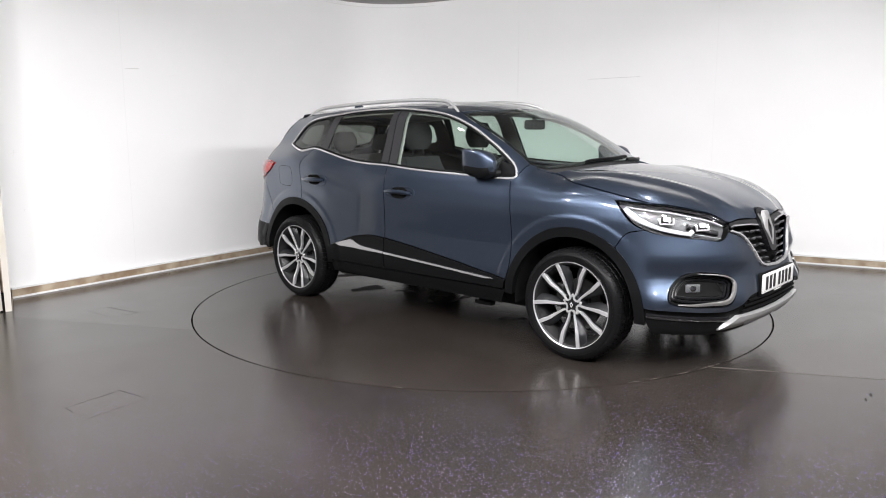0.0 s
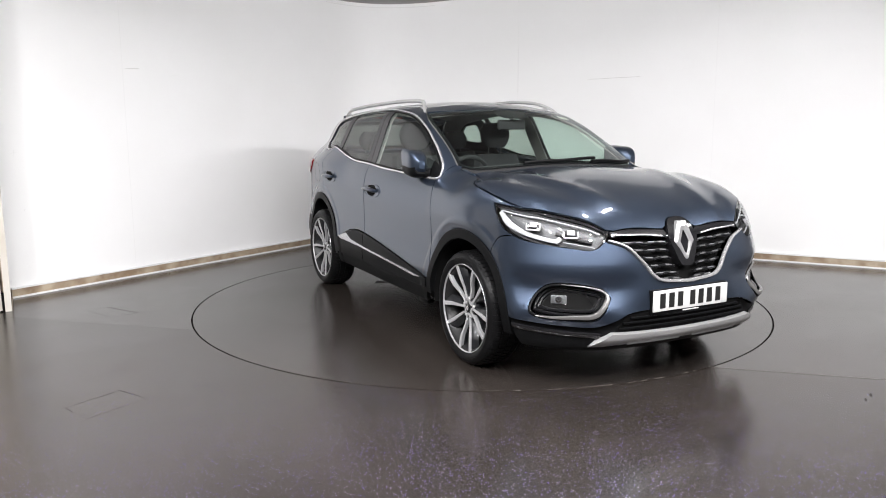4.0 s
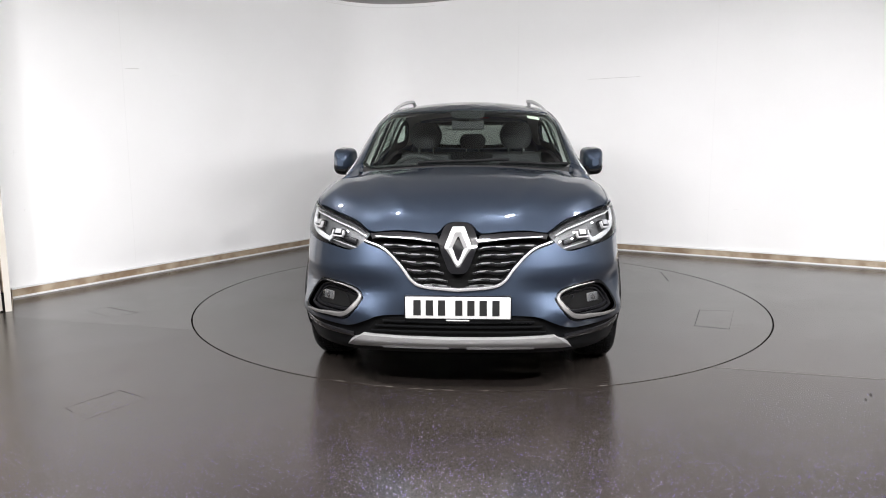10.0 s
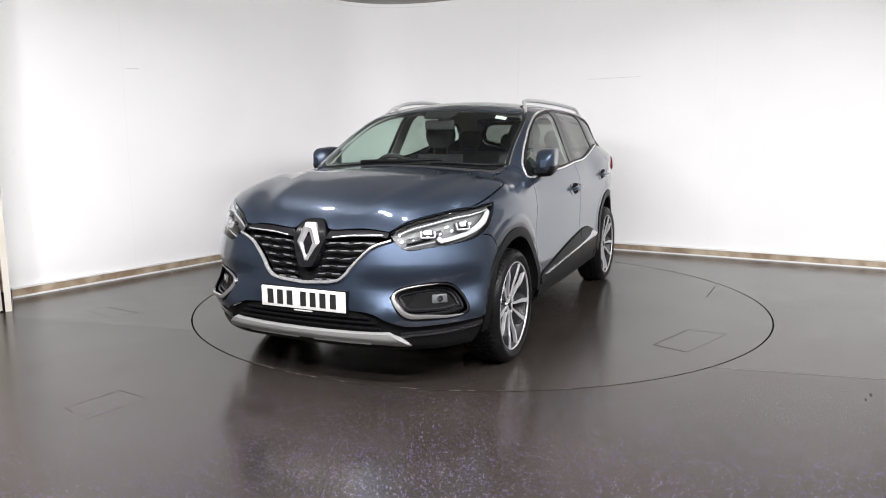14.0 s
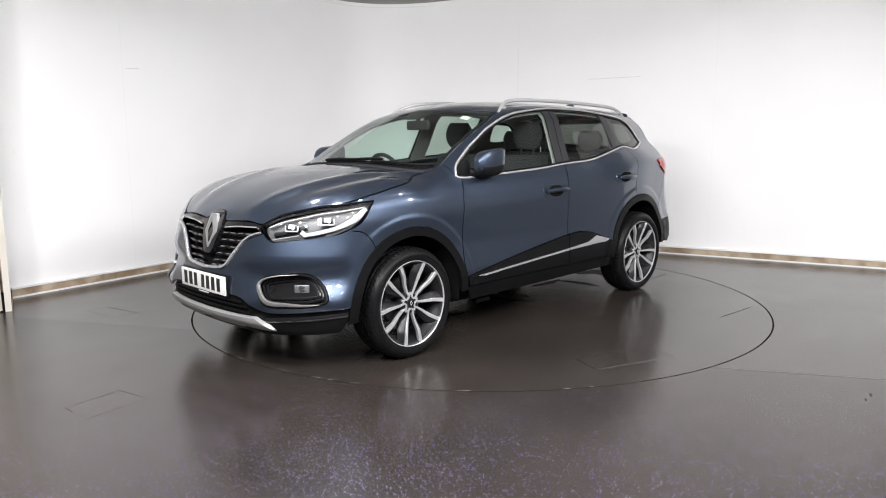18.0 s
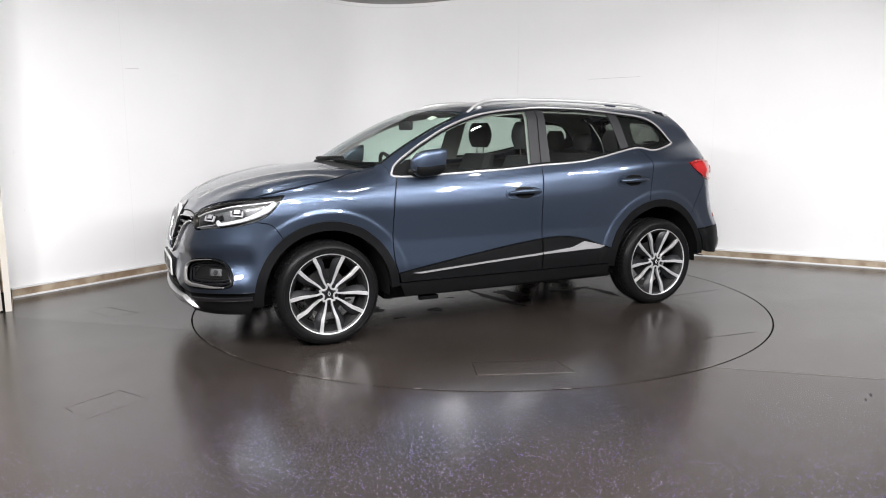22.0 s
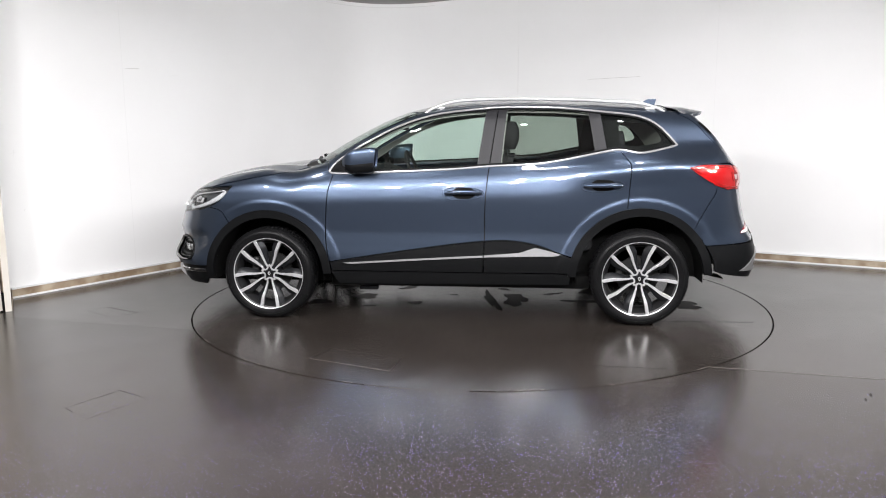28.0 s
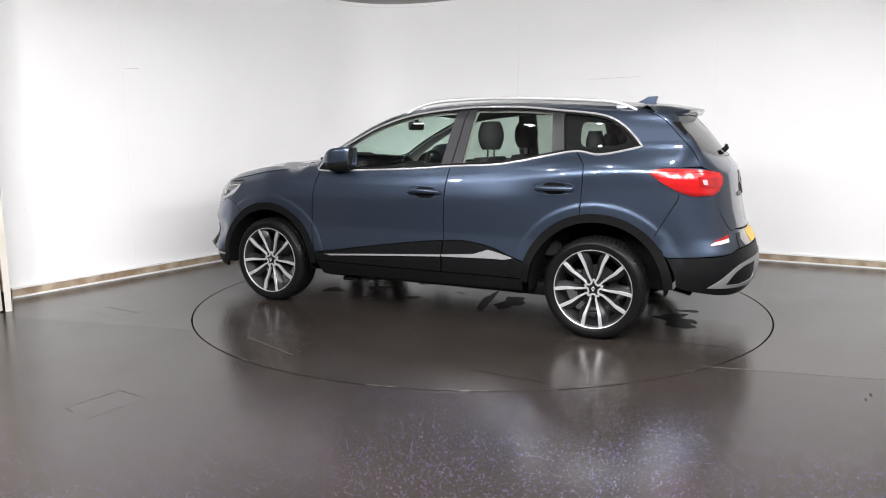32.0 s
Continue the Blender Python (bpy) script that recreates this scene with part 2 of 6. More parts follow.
def panel(name, chart, outer, mat, parent, label="", holes=(), grid=0.045, gap=0.0025, lift=0.0, rim=0.02, mirror=False, shape=None):
    """A piece of the car's skin inside an outline drawn on one of its charts, with a turned-in rim. lift: how far it stands off the skin;
    shape(uv): more of it, point by point."""
    loops = [shrink(outer, gap)] + [shrink(h, -gap) for h in holes]
    bounds = np.vstack(loops)
    edges, at = [], 0
    for l in loops:
        edges += [(at + i, at + (i + 1) % len(l)) for i in range(len(l))]
        at += len(l)
    lo, hi = bounds.min(0), bounds.max(0)
    gu, gv = np.meshgrid(np.arange(lo[0], hi[0], grid), np.arange(lo[1], hi[1], grid))
    gu = gu + (np.arange(gu.shape[0])[:, None] % 2) * grid / 2
    q = np.stack([gu.ravel(), gv.ravel()], -1)
    ok = within(q, loops[0])
    for h in loops[1:]:
        ok &= ~within(q, h)
    q = q[ok]
    if len(q):
        near = np.min(np.linalg.norm(q[:, None] - bounds[None], axis=2), 1)
        q = q[near > grid * 0.4]
    from mathutils.geometry import delaunay_2d_cdt
    vs, _, fs, _, _, _ = delaunay_2d_cdt([Vector(v) for v in np.vstack([bounds, q])], edges, [], 0, 1e-6)
    uv = np.array([(v.x, v.y) for v in vs])
    mid = np.array([uv[list(f)].mean(0) for f in fs])
    ok = within(mid, loops[0])
    for h in loops[1:]:
        ok &= ~within(mid, h)
    fs = [f for f, k in zip(fs, ok) if k]
    pos = chart(uv)
    nor = normals(pos)
    off = lift + (shape(uv) if shape is not None else 0 * uv[:, 0])
    pos = pos + nor * off[:, None]
    # faces look outwards
    a, b, c = (pos[[f[i] for f in fs]] for i in range(3))
    turned = np.sum(np.cross(b - a, c - a) * nor[[f[0] for f in fs]], 1) < 0
    fs = [tuple(reversed(f)) if t else tuple(f) for f, t in zip(fs, turned)]
    if shape is not None:
        acc = np.zeros_like(pos)
        for f in fs:
            acc[list(f)] += np.cross(pos[f[1]] - pos[f[0]], pos[f[2]] - pos[f[0]])
        nor = acc / np.maximum(np.linalg.norm(acc, axis=1, keepdims=True), 1e-12)
    count, nv = {}, len(pos)
    for f in fs:
        for i in range(3):
            e = (f[i], f[(i + 1) % 3])
            count[e] = count.get(e, 0) + 1
    border = [e for e in count if (e[1], e[0]) not in count]
    extra, en, top, low = [], [], {}, {}
    for i in {v for e in border for v in e}:
        top[i] = nv + len(extra)
        extra.append(pos[i])
        low[i] = nv + len(extra)
        extra.append(pos[i] - nor[i] * rim)
    out = {}
    for a_, b_ in border:
        d = np.cross(pos[b_] - pos[a_], nor[a_])
        for i in (a_, b_):
            out[i] = out.get(i, 0) + d / max(np.linalg.norm(d), 1e-9)
    rimn = np.zeros((len(extra), 3))
    for i in top:
        rimn[top[i] - nv] = rimn[low[i] - nv] = out[i] / max(np.linalg.norm(out[i]), 1e-9)
    fs += [(top[b_], top[a_], low[a_], low[b_]) for a_, b_ in border]
    pos = np.vstack([pos, np.array(extra)])
    nor = np.vstack([nor, rimn])
    if mirror:
        pos, nor = pos * (1, -1, 1), nor * (1, -1, 1)
        fs = [tuple(reversed(f)) for f in fs]
    me = bpy.data.meshes.new(name)
    me.from_pydata(pos.tolist(), [], fs)
    me.polygons.foreach_set("use_smooth", [True] * len(fs))
    me.update()
    me.normals_split_custom_set_from_vertices(nor.tolist())
    ob = part(name, me, mat, parent, label)
    if mat in (GLASS, GLASS_DARK, GLASS_REAR, LENS):
        ob.visible_shadow = False
    return ob


def ribbon(name, path, nor, width, height, mat, parent, label="", closed=False, mirror=False, lift=0.0):
    """A rounded strip that lies on the skin along a line of points with their normals."""
    path, nor = np.array(path, float), np.array(nor, float)
    n = len(path)
    ways = np.roll(path, -1, 0) - np.roll(path, 1, 0)
    if not closed:
        ways[0], ways[-1] = path[1] - path[0], path[-1] - path[-2]
    ways /= np.maximum(np.linalg.norm(ways, axis=1, keepdims=True), 1e-9)
    across = np.cross(nor, ways)
    across /= np.maximum(np.linalg.norm(across, axis=1, keepdims=True), 1e-9)
    width = np.broadcast_to(np.asarray(width, float), (n,))
    prof = [(-0.5, -0.4), (-0.5, 0.45), (-0.36, 0.9), (0, 1.0), (0.36, 0.9), (0.5, 0.45), (0.5, -0.4)]
    pos = np.stack([path + across * (u * width)[:, None] + nor * (v * height + lift) for u, v in prof], 1)
    if mirror:
        pos = pos * (1, -1, 1)
    k = len(prof)
    fs = []
    for i in range(n if closed else n - 1):
        j = (i + 1) % n
        for a in range(k):
            b = (a + 1) % k
            f = (i * k + a, i * k + b, j * k + b, j * k + a)
            fs.append(f if mirror else f[::-1])
    if not closed:
        ends = [tuple(range(k)), tuple((n - 1) * k + a for a in reversed(range(k)))]
        fs += [e[::-1] if mirror else e for e in ends]
    me = bpy.data.meshes.new(name)
    me.from_pydata(pos.reshape(-1, 3).tolist(), [], fs)
    bm = bmesh.new()
    bm.from_mesh(me)
    bmesh.ops.recalc_face_normals(bm, faces=bm.faces)
    bpy.data.meshes.remove(me)
    return part(name, bm, mat, parent, label)


def tube(bm, path, radius, sides=10):
    """A round bar along points, tapering where radius is a list."""
    path = [Vector(p) for p in path]
    radii = [radius] * len(path) if isinstance(radius, (int, float)) else radius
    rings, ref = [], None
    for i, p in enumerate(path):
        way = (path[min(i + 1, len(path) - 1)] - path[max(i - 1, 0)]).normalized()
        ref = ref or (Vector((0, 0, 1)) if abs(way.z) < 0.9 else Vector((1, 0, 0)))
        a = way.cross(ref).normalized()
        b = a.cross(way).normalized()
        ref = b
        rings.append([bm.verts.new(p + (a * math.cos(k * math.tau / sides) + b * math.sin(k * math.tau / sides)) * radii[i]) for k in range(sides)])
    for r, s in zip(rings, rings[1:]):
        for k in range(sides):
            bm.faces.new((r[k], r[(k + 1) % sides], s[(k + 1) % sides], s[k]))
    bm.faces.new(rings[0][::-1])
    bm.faces.new(rings[-1])
    bmesh.ops.recalc_face_normals(bm, faces=bm.faces)
    return bm


def lathe(bm, profile, steps=64, closed=False):
    """A body of revolution round the y axis out of (radius, y) pairs."""
    rings = [[bm.verts.new((r * math.cos(a), y, r * math.sin(a))) for r, y in profile] for a in (math.tau * k / steps for k in range(steps))]
    n = len(profile)
    for k in range(steps):
        r, s = rings[k], rings[(k + 1) % steps]
        for i in range(n if closed else n - 1):
            j = (i + 1) % n
            bm.faces.new((r[i], r[j], s[j], s[i]))
    bmesh.ops.recalc_face_normals(bm, faces=bm.faces)
    return bm


def prism(outline, low, high, bevel=0.0, bm=None):
    """An upright block with that outline."""
    bm = bm or bmesh.new()
    a = [bm.verts.new((x, y, low)) for x, y in outline]
    b = [bm.verts.new((x, y, high)) for x, y in outline]
    n = len(a)
    fs = [bm.faces.new((a[i], a[(i + 1) % n], b[(i + 1) % n], b[i])) for i in range(n)]
    fs += [bm.faces.new(a[::-1]), bm.faces.new(b)]
    bmesh.ops.recalc_face_normals(bm, faces=fs)
    return bm


# ---- the car's outer surface: smooth curves along its length and height ----
def curve(*pairs):
    """A smooth monotone curve through (x, value) pairs."""
    xs = np.array([p[0] for p in pairs], float)
    ys = np.array([p[1] for p in pairs], float)
    if xs[0] > xs[-1]:
        xs, ys = xs[::-1], ys[::-1]
    h = np.diff(xs)
    d = np.diff(ys) / h
    m = np.empty(len(xs))
    m[0], m[-1] = d[0], d[-1]
    for i in range(1, len(xs) - 1):
        if d[i - 1] * d[i] <= 0:
            m[i] = 0
        else:
            w1, w2 = 2 * h[i] + h[i - 1], h[i] + 2 * h[i - 1]
            m[i] = (w1 + w2) / (w1 / d[i - 1] + w2 / d[i])

    def at(x):
        x = np.clip(np.asarray(x, float), xs[0], xs[-1])
        i = np.clip(np.searchsorted(xs, x) - 1, 0, len(xs) - 2)
        t = (x - xs[i]) / h[i]
        return (ys[i] * (1 + 2 * t) * (1 - t) ** 2 + h[i] * m[i] * t * (1 - t) ** 2
                + ys[i + 1] * t * t * (3 - 2 * t) + h[i] * m[i + 1] * t * t * (t - 1))
    return at


def ramp(x, a, b):
    t = np.clip((x - a) / (b - a), 0, 1)
    return t * t * (3 - 2 * t)


def smin(a, b, k):
    h = np.maximum(k - np.abs(a - b), 0) / k
    return np.minimum(a, b) - h * h * k / 4


AXLE, HUB_Z = 1.323, 0.33
ROOFLINE = curve((2.4, 0.60), (2.22, 0.755), (2.16, 0.850), (2.08, 0.910), (2.0, 0.945), (1.76, 1.034), (1.5, 1.092), (1.27, 1.122),
                 (1.12, 1.14), (1.04, 1.178), (0.93, 1.243), (0.78, 1.326), (0.55, 1.436), (0.32, 1.518), (0.08, 1.562), (-0.14, 1.578),
                 (-0.45, 1.584), (-0.85, 1.578), (-1.25, 1.561), (-1.6, 1.532), (-1.9, 1.488), (-2.3, 1.39))
PLAN = curve((2.3, 0.84), (2.0, 0.854), (1.7, 0.891), (1.3, 0.906), (0.8, 0.898), (0.0, 0.903), (-0.8, 0.899), (-1.3, 0.885),
             (-1.63, 0.845), (-1.9, 0.806), (-2.3, 0.735))
SIDE = curve((0.15, -0.10), (0.26, -0.05), (0.36, -0.020), (0.45, -0.013), (0.56, -0.022), (0.66, -0.029), (0.76, -0.028), (0.86, -0.026), (0.95, -0.037),
             (1.02, -0.058), (1.08, -0.091), (1.2, -0.145), (1.36, -0.214), (1.5, -0.274), (1.7, -0.40))
BELT = curve((1.6, 1.03), (0.85, 1.06), (0.0, 1.09), (-0.6, 1.125), (-1.15, 1.21), (-1.5, 1.24), (-2.2, 1.25))
TAPER = curve((-0.5, 0.0), (-1.1, 0.028), (-1.56, 0.080), (-2.0, 0.125))
SLIM = curve((0.8, 0.0), (1.2, -0.012), (1.6, 0.008), (2.0, 0.045))
NOSE = curve((0.1, 2.03), (0.2, 2.115), (0.26, 2.17), (0.36, 2.197), (0.45, 2.203), (0.6, 2.182), (0.7, 2.158), (0.8, 2.134), (0.9, 2.10), (1.1, 1.92))
TAIL = curve((0.1, -2.08), (0.25, -2.17), (0.35, -2.225), (0.45, -2.244), (0.58, -2.222), (0.68, -2.168), (0.9, -2.115), (1.08, -2.088),
             (1.16, -2.03), (1.24, -1.955), (1.32, -1.885), (1.41, -1.795), (1.55, -1.69))


def flare(x, z):
    """The wheel arches stand out a little, with a soft crease round them."""
    out = 0
    for wx in (AXLE, -AXLE):
        r = np.hypot(x - wx, (z - HUB_Z) * 1.02)
        out = out + 0.006 * (1 - ramp(r, 0.528 if wx > 0 else 0.55, 0.562 if wx > 0 else 0.584))
    return out


def inside(p):
    """Positive inside the car's body, zero on its skin."""
    x, y, z = p[..., 0], np.abs(p[..., 1]), p[..., 2]
    belt = BELT(x)
    zz = z - (belt - 1.08) * ramp(z, 0.62, 1.04)
    half = PLAN(x) + SIDE(zz) + flare(x, z) - TAPER(x) * ramp(z, belt - 0.16, belt + 0.04) - SLIM(x) * ramp(z, 0.66, 0.98)
    haunch = 0.016 * np.exp(-((z - 1.07 - 0.05 * ramp(-x, 0.9, 1.5)) / 0.07) ** 2) * ramp(-x, 0.72, 1.15) * (1 - ramp(-x, 1.5, 1.9))
    half = half + haunch - 0.005 * np.exp(-((x + 0.68) / 0.22) ** 2 - ((z - 1.0) / 0.09) ** 2)
    side = half - y
    bulge = ramp(x, 0.2, 0.7) * (1 - ramp(x, 0.95, 1.25))
    crown = 0.17 - 0.11 * ramp(x, 1.05, 1.4)
    top = ROOFLINE(x + bulge * 0.30 * y * y) - (1 - 0.6 * bulge) * crown * y * y - z
    front = NOSE(z) - 0.16 * y * y - 1.05 * np.maximum(y - 0.42, 0) ** 2 - x
    high = ramp(z, 1.12, 1.32)
    rear = x - TAIL(z) - (0.24 - 0.11 * high) * y * y - 0.6 * (1 - high) * np.maximum(y - 0.5, 0) ** 2
    f = smin(side, top, 0.10)
    f = smin(f, front, 0.14)
    f = smin(f, rear, 0.12 - 0.06 * high)
    return smin(f, z - 0.17, 0.05)


def skin(origin, way, far):
    """Where rays from inside the body leave it (vectorised bisection)."""
    lo, hi = np.zeros(len(origin)), np.full(len(origin), float(far))
    for _ in range(34):
        mid = (lo + hi) / 2
        good = inside(origin + mid[:, None] * way) > 0
        lo, hi = np.where(good, mid, lo), np.where(good, hi, mid)
    return origin + lo[:, None] * way


def normals(p):
    e = 1e-3
    g = np.stack([inside(p - np.eye(3)[i] * e) - inside(p + np.eye(3)[i] * e) for i in range(3)], -1)
    return g / np.maximum(np.linalg.norm(g, axis=-1, keepdims=True), 1e-9)


# charts: flat coordinates (u, v) drawn on the skin from the side, from above, round the nose and round the tail
def from_side(uv):
    o = np.stack([uv[:, 0], 0 * uv[:, 0] + 0.1, uv[:, 1]], -1)
    return skin(o, np.array([0, 1.0, 0]), 1.2)


def from_top(uv):
    o = np.stack([uv[:, 0], uv[:, 1], 0 * uv[:, 0] + 0.6], -1)
    return skin(o, np.array([0, 0, 1.0]), 1.3)


def from_nose(uv):
    """u: metres of arc at radius 1 round an upright axis in the nose, v: height."""
    o = np.stack([0 * uv[:, 0] + 1.25, 0 * uv[:, 0], uv[:, 1]], -1)
    return skin(o, np.stack([np.cos(uv[:, 0]), np.sin(uv[:, 0]), 0 * uv[:, 0]], -1), 1.6)


def from_tail(uv):
    o = np.stack([0 * uv[:, 0] - 1.25, 0 * uv[:, 0], uv[:, 1]], -1)
    return skin(o, np.stack([-np.cos(uv[:, 0]), np.sin(uv[:, 0]), 0 * uv[:, 0]], -1), 1.6)


# ---- the room: white walls round a turntable ----
def structure(name, bm, mat, label, category, smooth_=True):
    return tagged(part(name, bm, mat, smooth=smooth_), label, category, kind="structure")


def offset_line(points, d):
    p = np.array(points, float)
    t = np.gradient(p, axis=0)
    t /= np.linalg.norm(t, axis=1, keepdims=True)
    return p + np.stack([-t[:, 1], t[:, 0]], -1) * d


DISC_R, PIVOT = 2.2252, (-0.0069, -0.0138)
LEFT_END, CORNER, RIGHT_END = np.array([-3.87, -0.145]), np.array([-1.358, 3.931]), np.array([4.25, 1.242])
wl, wr = (CORNER - LEFT_END) / np.linalg.norm(CORNER - LEFT_END), (RIGHT_END - CORNER) / np.linalg.norm(RIGHT_END - CORNER)
ROUND = 0.9
bend = [CORNER - wl * ROUND * (1 - t) ** 2 + wr * ROUND * t ** 2 for t in np.linspace(0, 1, 15)]
WALL_LINE = np.vstack([LEFT_END, bend, RIGHT_END])


def build_room():
    big = 7.6
    bm = bmesh.new()
    ring = [bm.verts.new((PIVOT[0] + (DISC_R + 0.005) * math.cos(a), PIVOT[1] + (DISC_R + 0.005) * math.sin(a), 0)) for a in np.linspace(0, math.tau, 145)[:-1]]
    rim = [bm.verts.new((big * 1.5 * math.cos(a), -1.5 + big * 1.5 * math.sin(a), 0)) for a in np.linspace(0, math.tau, 145)[:-1]]
    for i in range(144):
        j = (i + 1) % 144
        bm.faces.new((ring[i], rim[i], rim[j], ring[j]))
    low = [bm.verts.new((v.co.x, v.co.y, -0.06)) for v in ring]
    for i in range(144):
        j = (i + 1) % 144
        bm.faces.new((low[i], ring[i], ring[j], low[j]))
    # two sheets of vinyl meet in a seam: the near one is speckled
    p, way = Vector((1.348, -1.787, 0)), Vector((0.978, -0.207, 0))
    side = Vector((-way.y, way.x, 0))
    near = bm.copy()
    bmesh.ops.bisect_plane(bm, geom=bm.verts[:] + bm.edges[:] + bm.faces[:], plane_co=p + side * 0.0008, plane_no=side, clear_inner=True)
    bmesh.ops.bisect_plane(near, geom=near.verts[:] + near.edges[:] + near.faces[:], plane_co=p - side * 0.0008, plane_no=side, clear_outer=True)
    structure("floor", bm, FLOOR, "plain dark vinyl floor with a soft sheen", "floor", False)
    structure("floor_sheet", near, SPECKLED, "dark vinyl sheet with white and violet specks", "floor", False)
    # pale worn bead along the seam
    bead = bmesh.new()
    a, b = p - way * 0.02, p + way * 3.0
    for c, d, w in ((a, b, 0.006), ):
        n = side * w / 2
        bead.faces.new([bead.verts.new(v + Vector((0, 0, 0.0012))) for v in (c - n, d - n, d + n, c + n)])
    structure("seam_bead", bead, PALE, "pale weld bead along the floor seam", "seam", False)
    # dried drips on the sheet
    rng = random.Random(9)
    drip = bmesh.new()
    for cx_, cy_, l in ((1.96, -2.29, 0.016), (2.02, -2.22, 0.018)):
        vs = [drip.verts.new((cx_ + l * (0.5 + 0.3 * rng.random()) * math.cos(a), cy_ + l * 0.8 * math.sin(a) + 0.02 * math.cos(a), 0.0012)) for a in np.linspace(0, math.tau, 12)[:-1]]
        drip.faces.new(vs)
    structure("floor_stain", drip, FAINT, "small dark drip stains on the floor", "stain", False)
    # two covers let into the floor, only their worn joints show
    for corners, mat in ((((-2.053, -2.547), (-1.9, -2.289), (-1.70, -2.40), (-1.87, -2.68)), FAINT), (((-2.99, -0.571), (-2.894, -0.439), (-2.587, -0.60), (-2.70, -0.75)), MATT_BLACK)):
        cover = bmesh.new()
        q = [Vector((*c, 0.0012)) for c in corners]
        rng = random.Random(len(corners) + int(10 * q[0].x))
        for i in range(4):
            c, d = q[i], q[(i + 1) % 4]
            k = (d - c).normalized()
            at = 0.0
            while at < 1.0:
                to = min(1.0, at + rng.uniform(0.12, 0.4))
                n = Vector((-k.y, k.x, 0)) * rng.choice((0.0008, 0.0013, 0.0022))
                if rng.random() < 0.95:
                    e, g = c.lerp(d, at), c.lerp(d, to)
                    cover.faces.new([cover.verts.new(v) for v in (e - n, g - n * 0.6, g + n * 0.6, e + n)])
                at = to + rng.uniform(0.0, 0.06)
        structure("floor_hatch", cover, mat, "worn joint round a cover in the floor", "hatch", False)
    structure("pit", prism([(2.6 * math.cos(a), 2.6 * math.sin(a)) for a in np.linspace(0, math.tau, 73)[:-1]], -0.12, -0.07), MATT_BLACK,
              "dark pit under the turntable", "pit")
    outer = offset_line(WALL_LINE, 0.14)
    bm = prism([*WALL_LINE.tolist(), *outer[::-1].tolist()], -0.05, CEILING + 0.1)
    structure("wall_north", bm, WALL, "white painted wall with a rounded corner", "wall")
    # unseen plain walls added to close the room, toned to shape the car's reflections
    s = RIGHT_END
    for name, a, b in (("wall_east", (s[0] + 0.002, s[1] + 0.2), (6.9, -8.6)), ("wall_south", (6.9, -8.6), (-5.6, -8.6)), ("wall_west", (-5.6, -8.6), (-5.6, -0.9)),
                       ("wall_return", (-5.6, -0.9), (-3.68, -0.62))):
        a, b = np.array(a), np.array(b)
        n = np.array([-(b - a)[1], (b - a)[0]]) / np.linalg.norm(b - a) * 0.14
        structure(name, prism([a.tolist(), b.tolist(), (b + n).tolist(), (a + n).tolist()], -0.05, CEILING + 0.1), DARK_WALL if name in ("wall_west", "wall_east") else GREY_WALL, "plain dark wall, unseen, added to darken reflections" if name in ("wall_west", "wall_east") else "plain grey wall, unseen, added to close the room", "wall")
    structure("ceiling", prism([(-7, -9), (7, -9), (7, 6), (-7, 6)], CEILING, CEILING + 0.12), CEIL, "matt grey ceiling", "ceiling", False)
    # skirting along the wall, in lengths butted end to end
    inner = offset_line(WALL_LINE, -0.022)
    inner2 = offset_line(WALL_LINE, -0.001)
    bm = prism([*inner.tolist(), *inner2[::-1].tolist()], 0.0, 0.072)
    structure("baseboard", bm, SKIRTING, "scuffed beige skirting with brown dirt", "skirting")
    cap = offset_line(WALL_LINE, -0.028)
    bm = prism([*cap.tolist(), *inner2[::-1].tolist()], 0.073, 0.086)
    structure("trim", bm, WHITE_METAL, "white top bead of the skirting", "trim")
    bm = prism([*offset_line(WALL_LINE, -0.034).tolist(), *offset_line(WALL_LINE, -0.023)[::-1].tolist()], 0.0, 0.014)
    structure("trim", bm, WHITE_METAL, "pale worn bead at the foot of the skirting", "trim")
    # panel joints and scuffs on the walls: distance along the wall, height, length, thickness, turn, material
    for start, way_, marks in ((LEFT_END, wl, ((1.16, 1.46, 2.90, 0.003, 90, PALEMARK), (1.26, 1.938, 0.14, 0.004, 2, SCUFF), (1.71, 1.90, 0.12, 0.002, 10, PALEMARK), (0.18, 0.72, 0.012, 0.004, 80, SCUFF),
                                               (3.42, 0.36, 0.22, 0.003, 88, PALEMARK), (0.12, 1.19, 0.06, 0.003, 15, PALEMARK), (0.13, 1.19, 0.05, 0.003, 80, PALEMARK))),
                               (CORNER, wr, ((2.02, 1.46, 2.90, 0.002, 90, PALEMARK), (2.02, 2.05, 0.5, 0.003, 90, SCUFF), (3.17, 1.928, 0.58, 0.004, 1.0, SCUFF), (4.25, 1.46, 2.90, 0.002, 90, PALEMARK),
                                             (3.38, 0.665, 0.14, 0.003, 2, PALEMARK), (4.52, 0.52, 0.05, 0.003, 10, PALEMARK), (3.1, 0.62, 0.05, 0.003, 0, PALEMARK)))):
        inn = Vector((way_[1], -way_[0], 0))
        for d, z, l, t, turn, mat in marks:
            c = Vector((*(start + way_ * d), z)) + inn * 0.0015
            k = (Vector((*way_, 0)) * math.cos(radians(turn)) + Vector((0, 0, 1)) * math.sin(radians(turn))) * l / 2
            n = k.normalized().cross(inn) * t / 2
            bm = bmesh.new()
            bm.faces.new([bm.verts.new(v) for v in (c - k - n, c + k - n, c + k + n, c - k + n)])
            structure("wall_mark", bm, mat, "thin joint or scuff on the white wall", "wall mark", False)
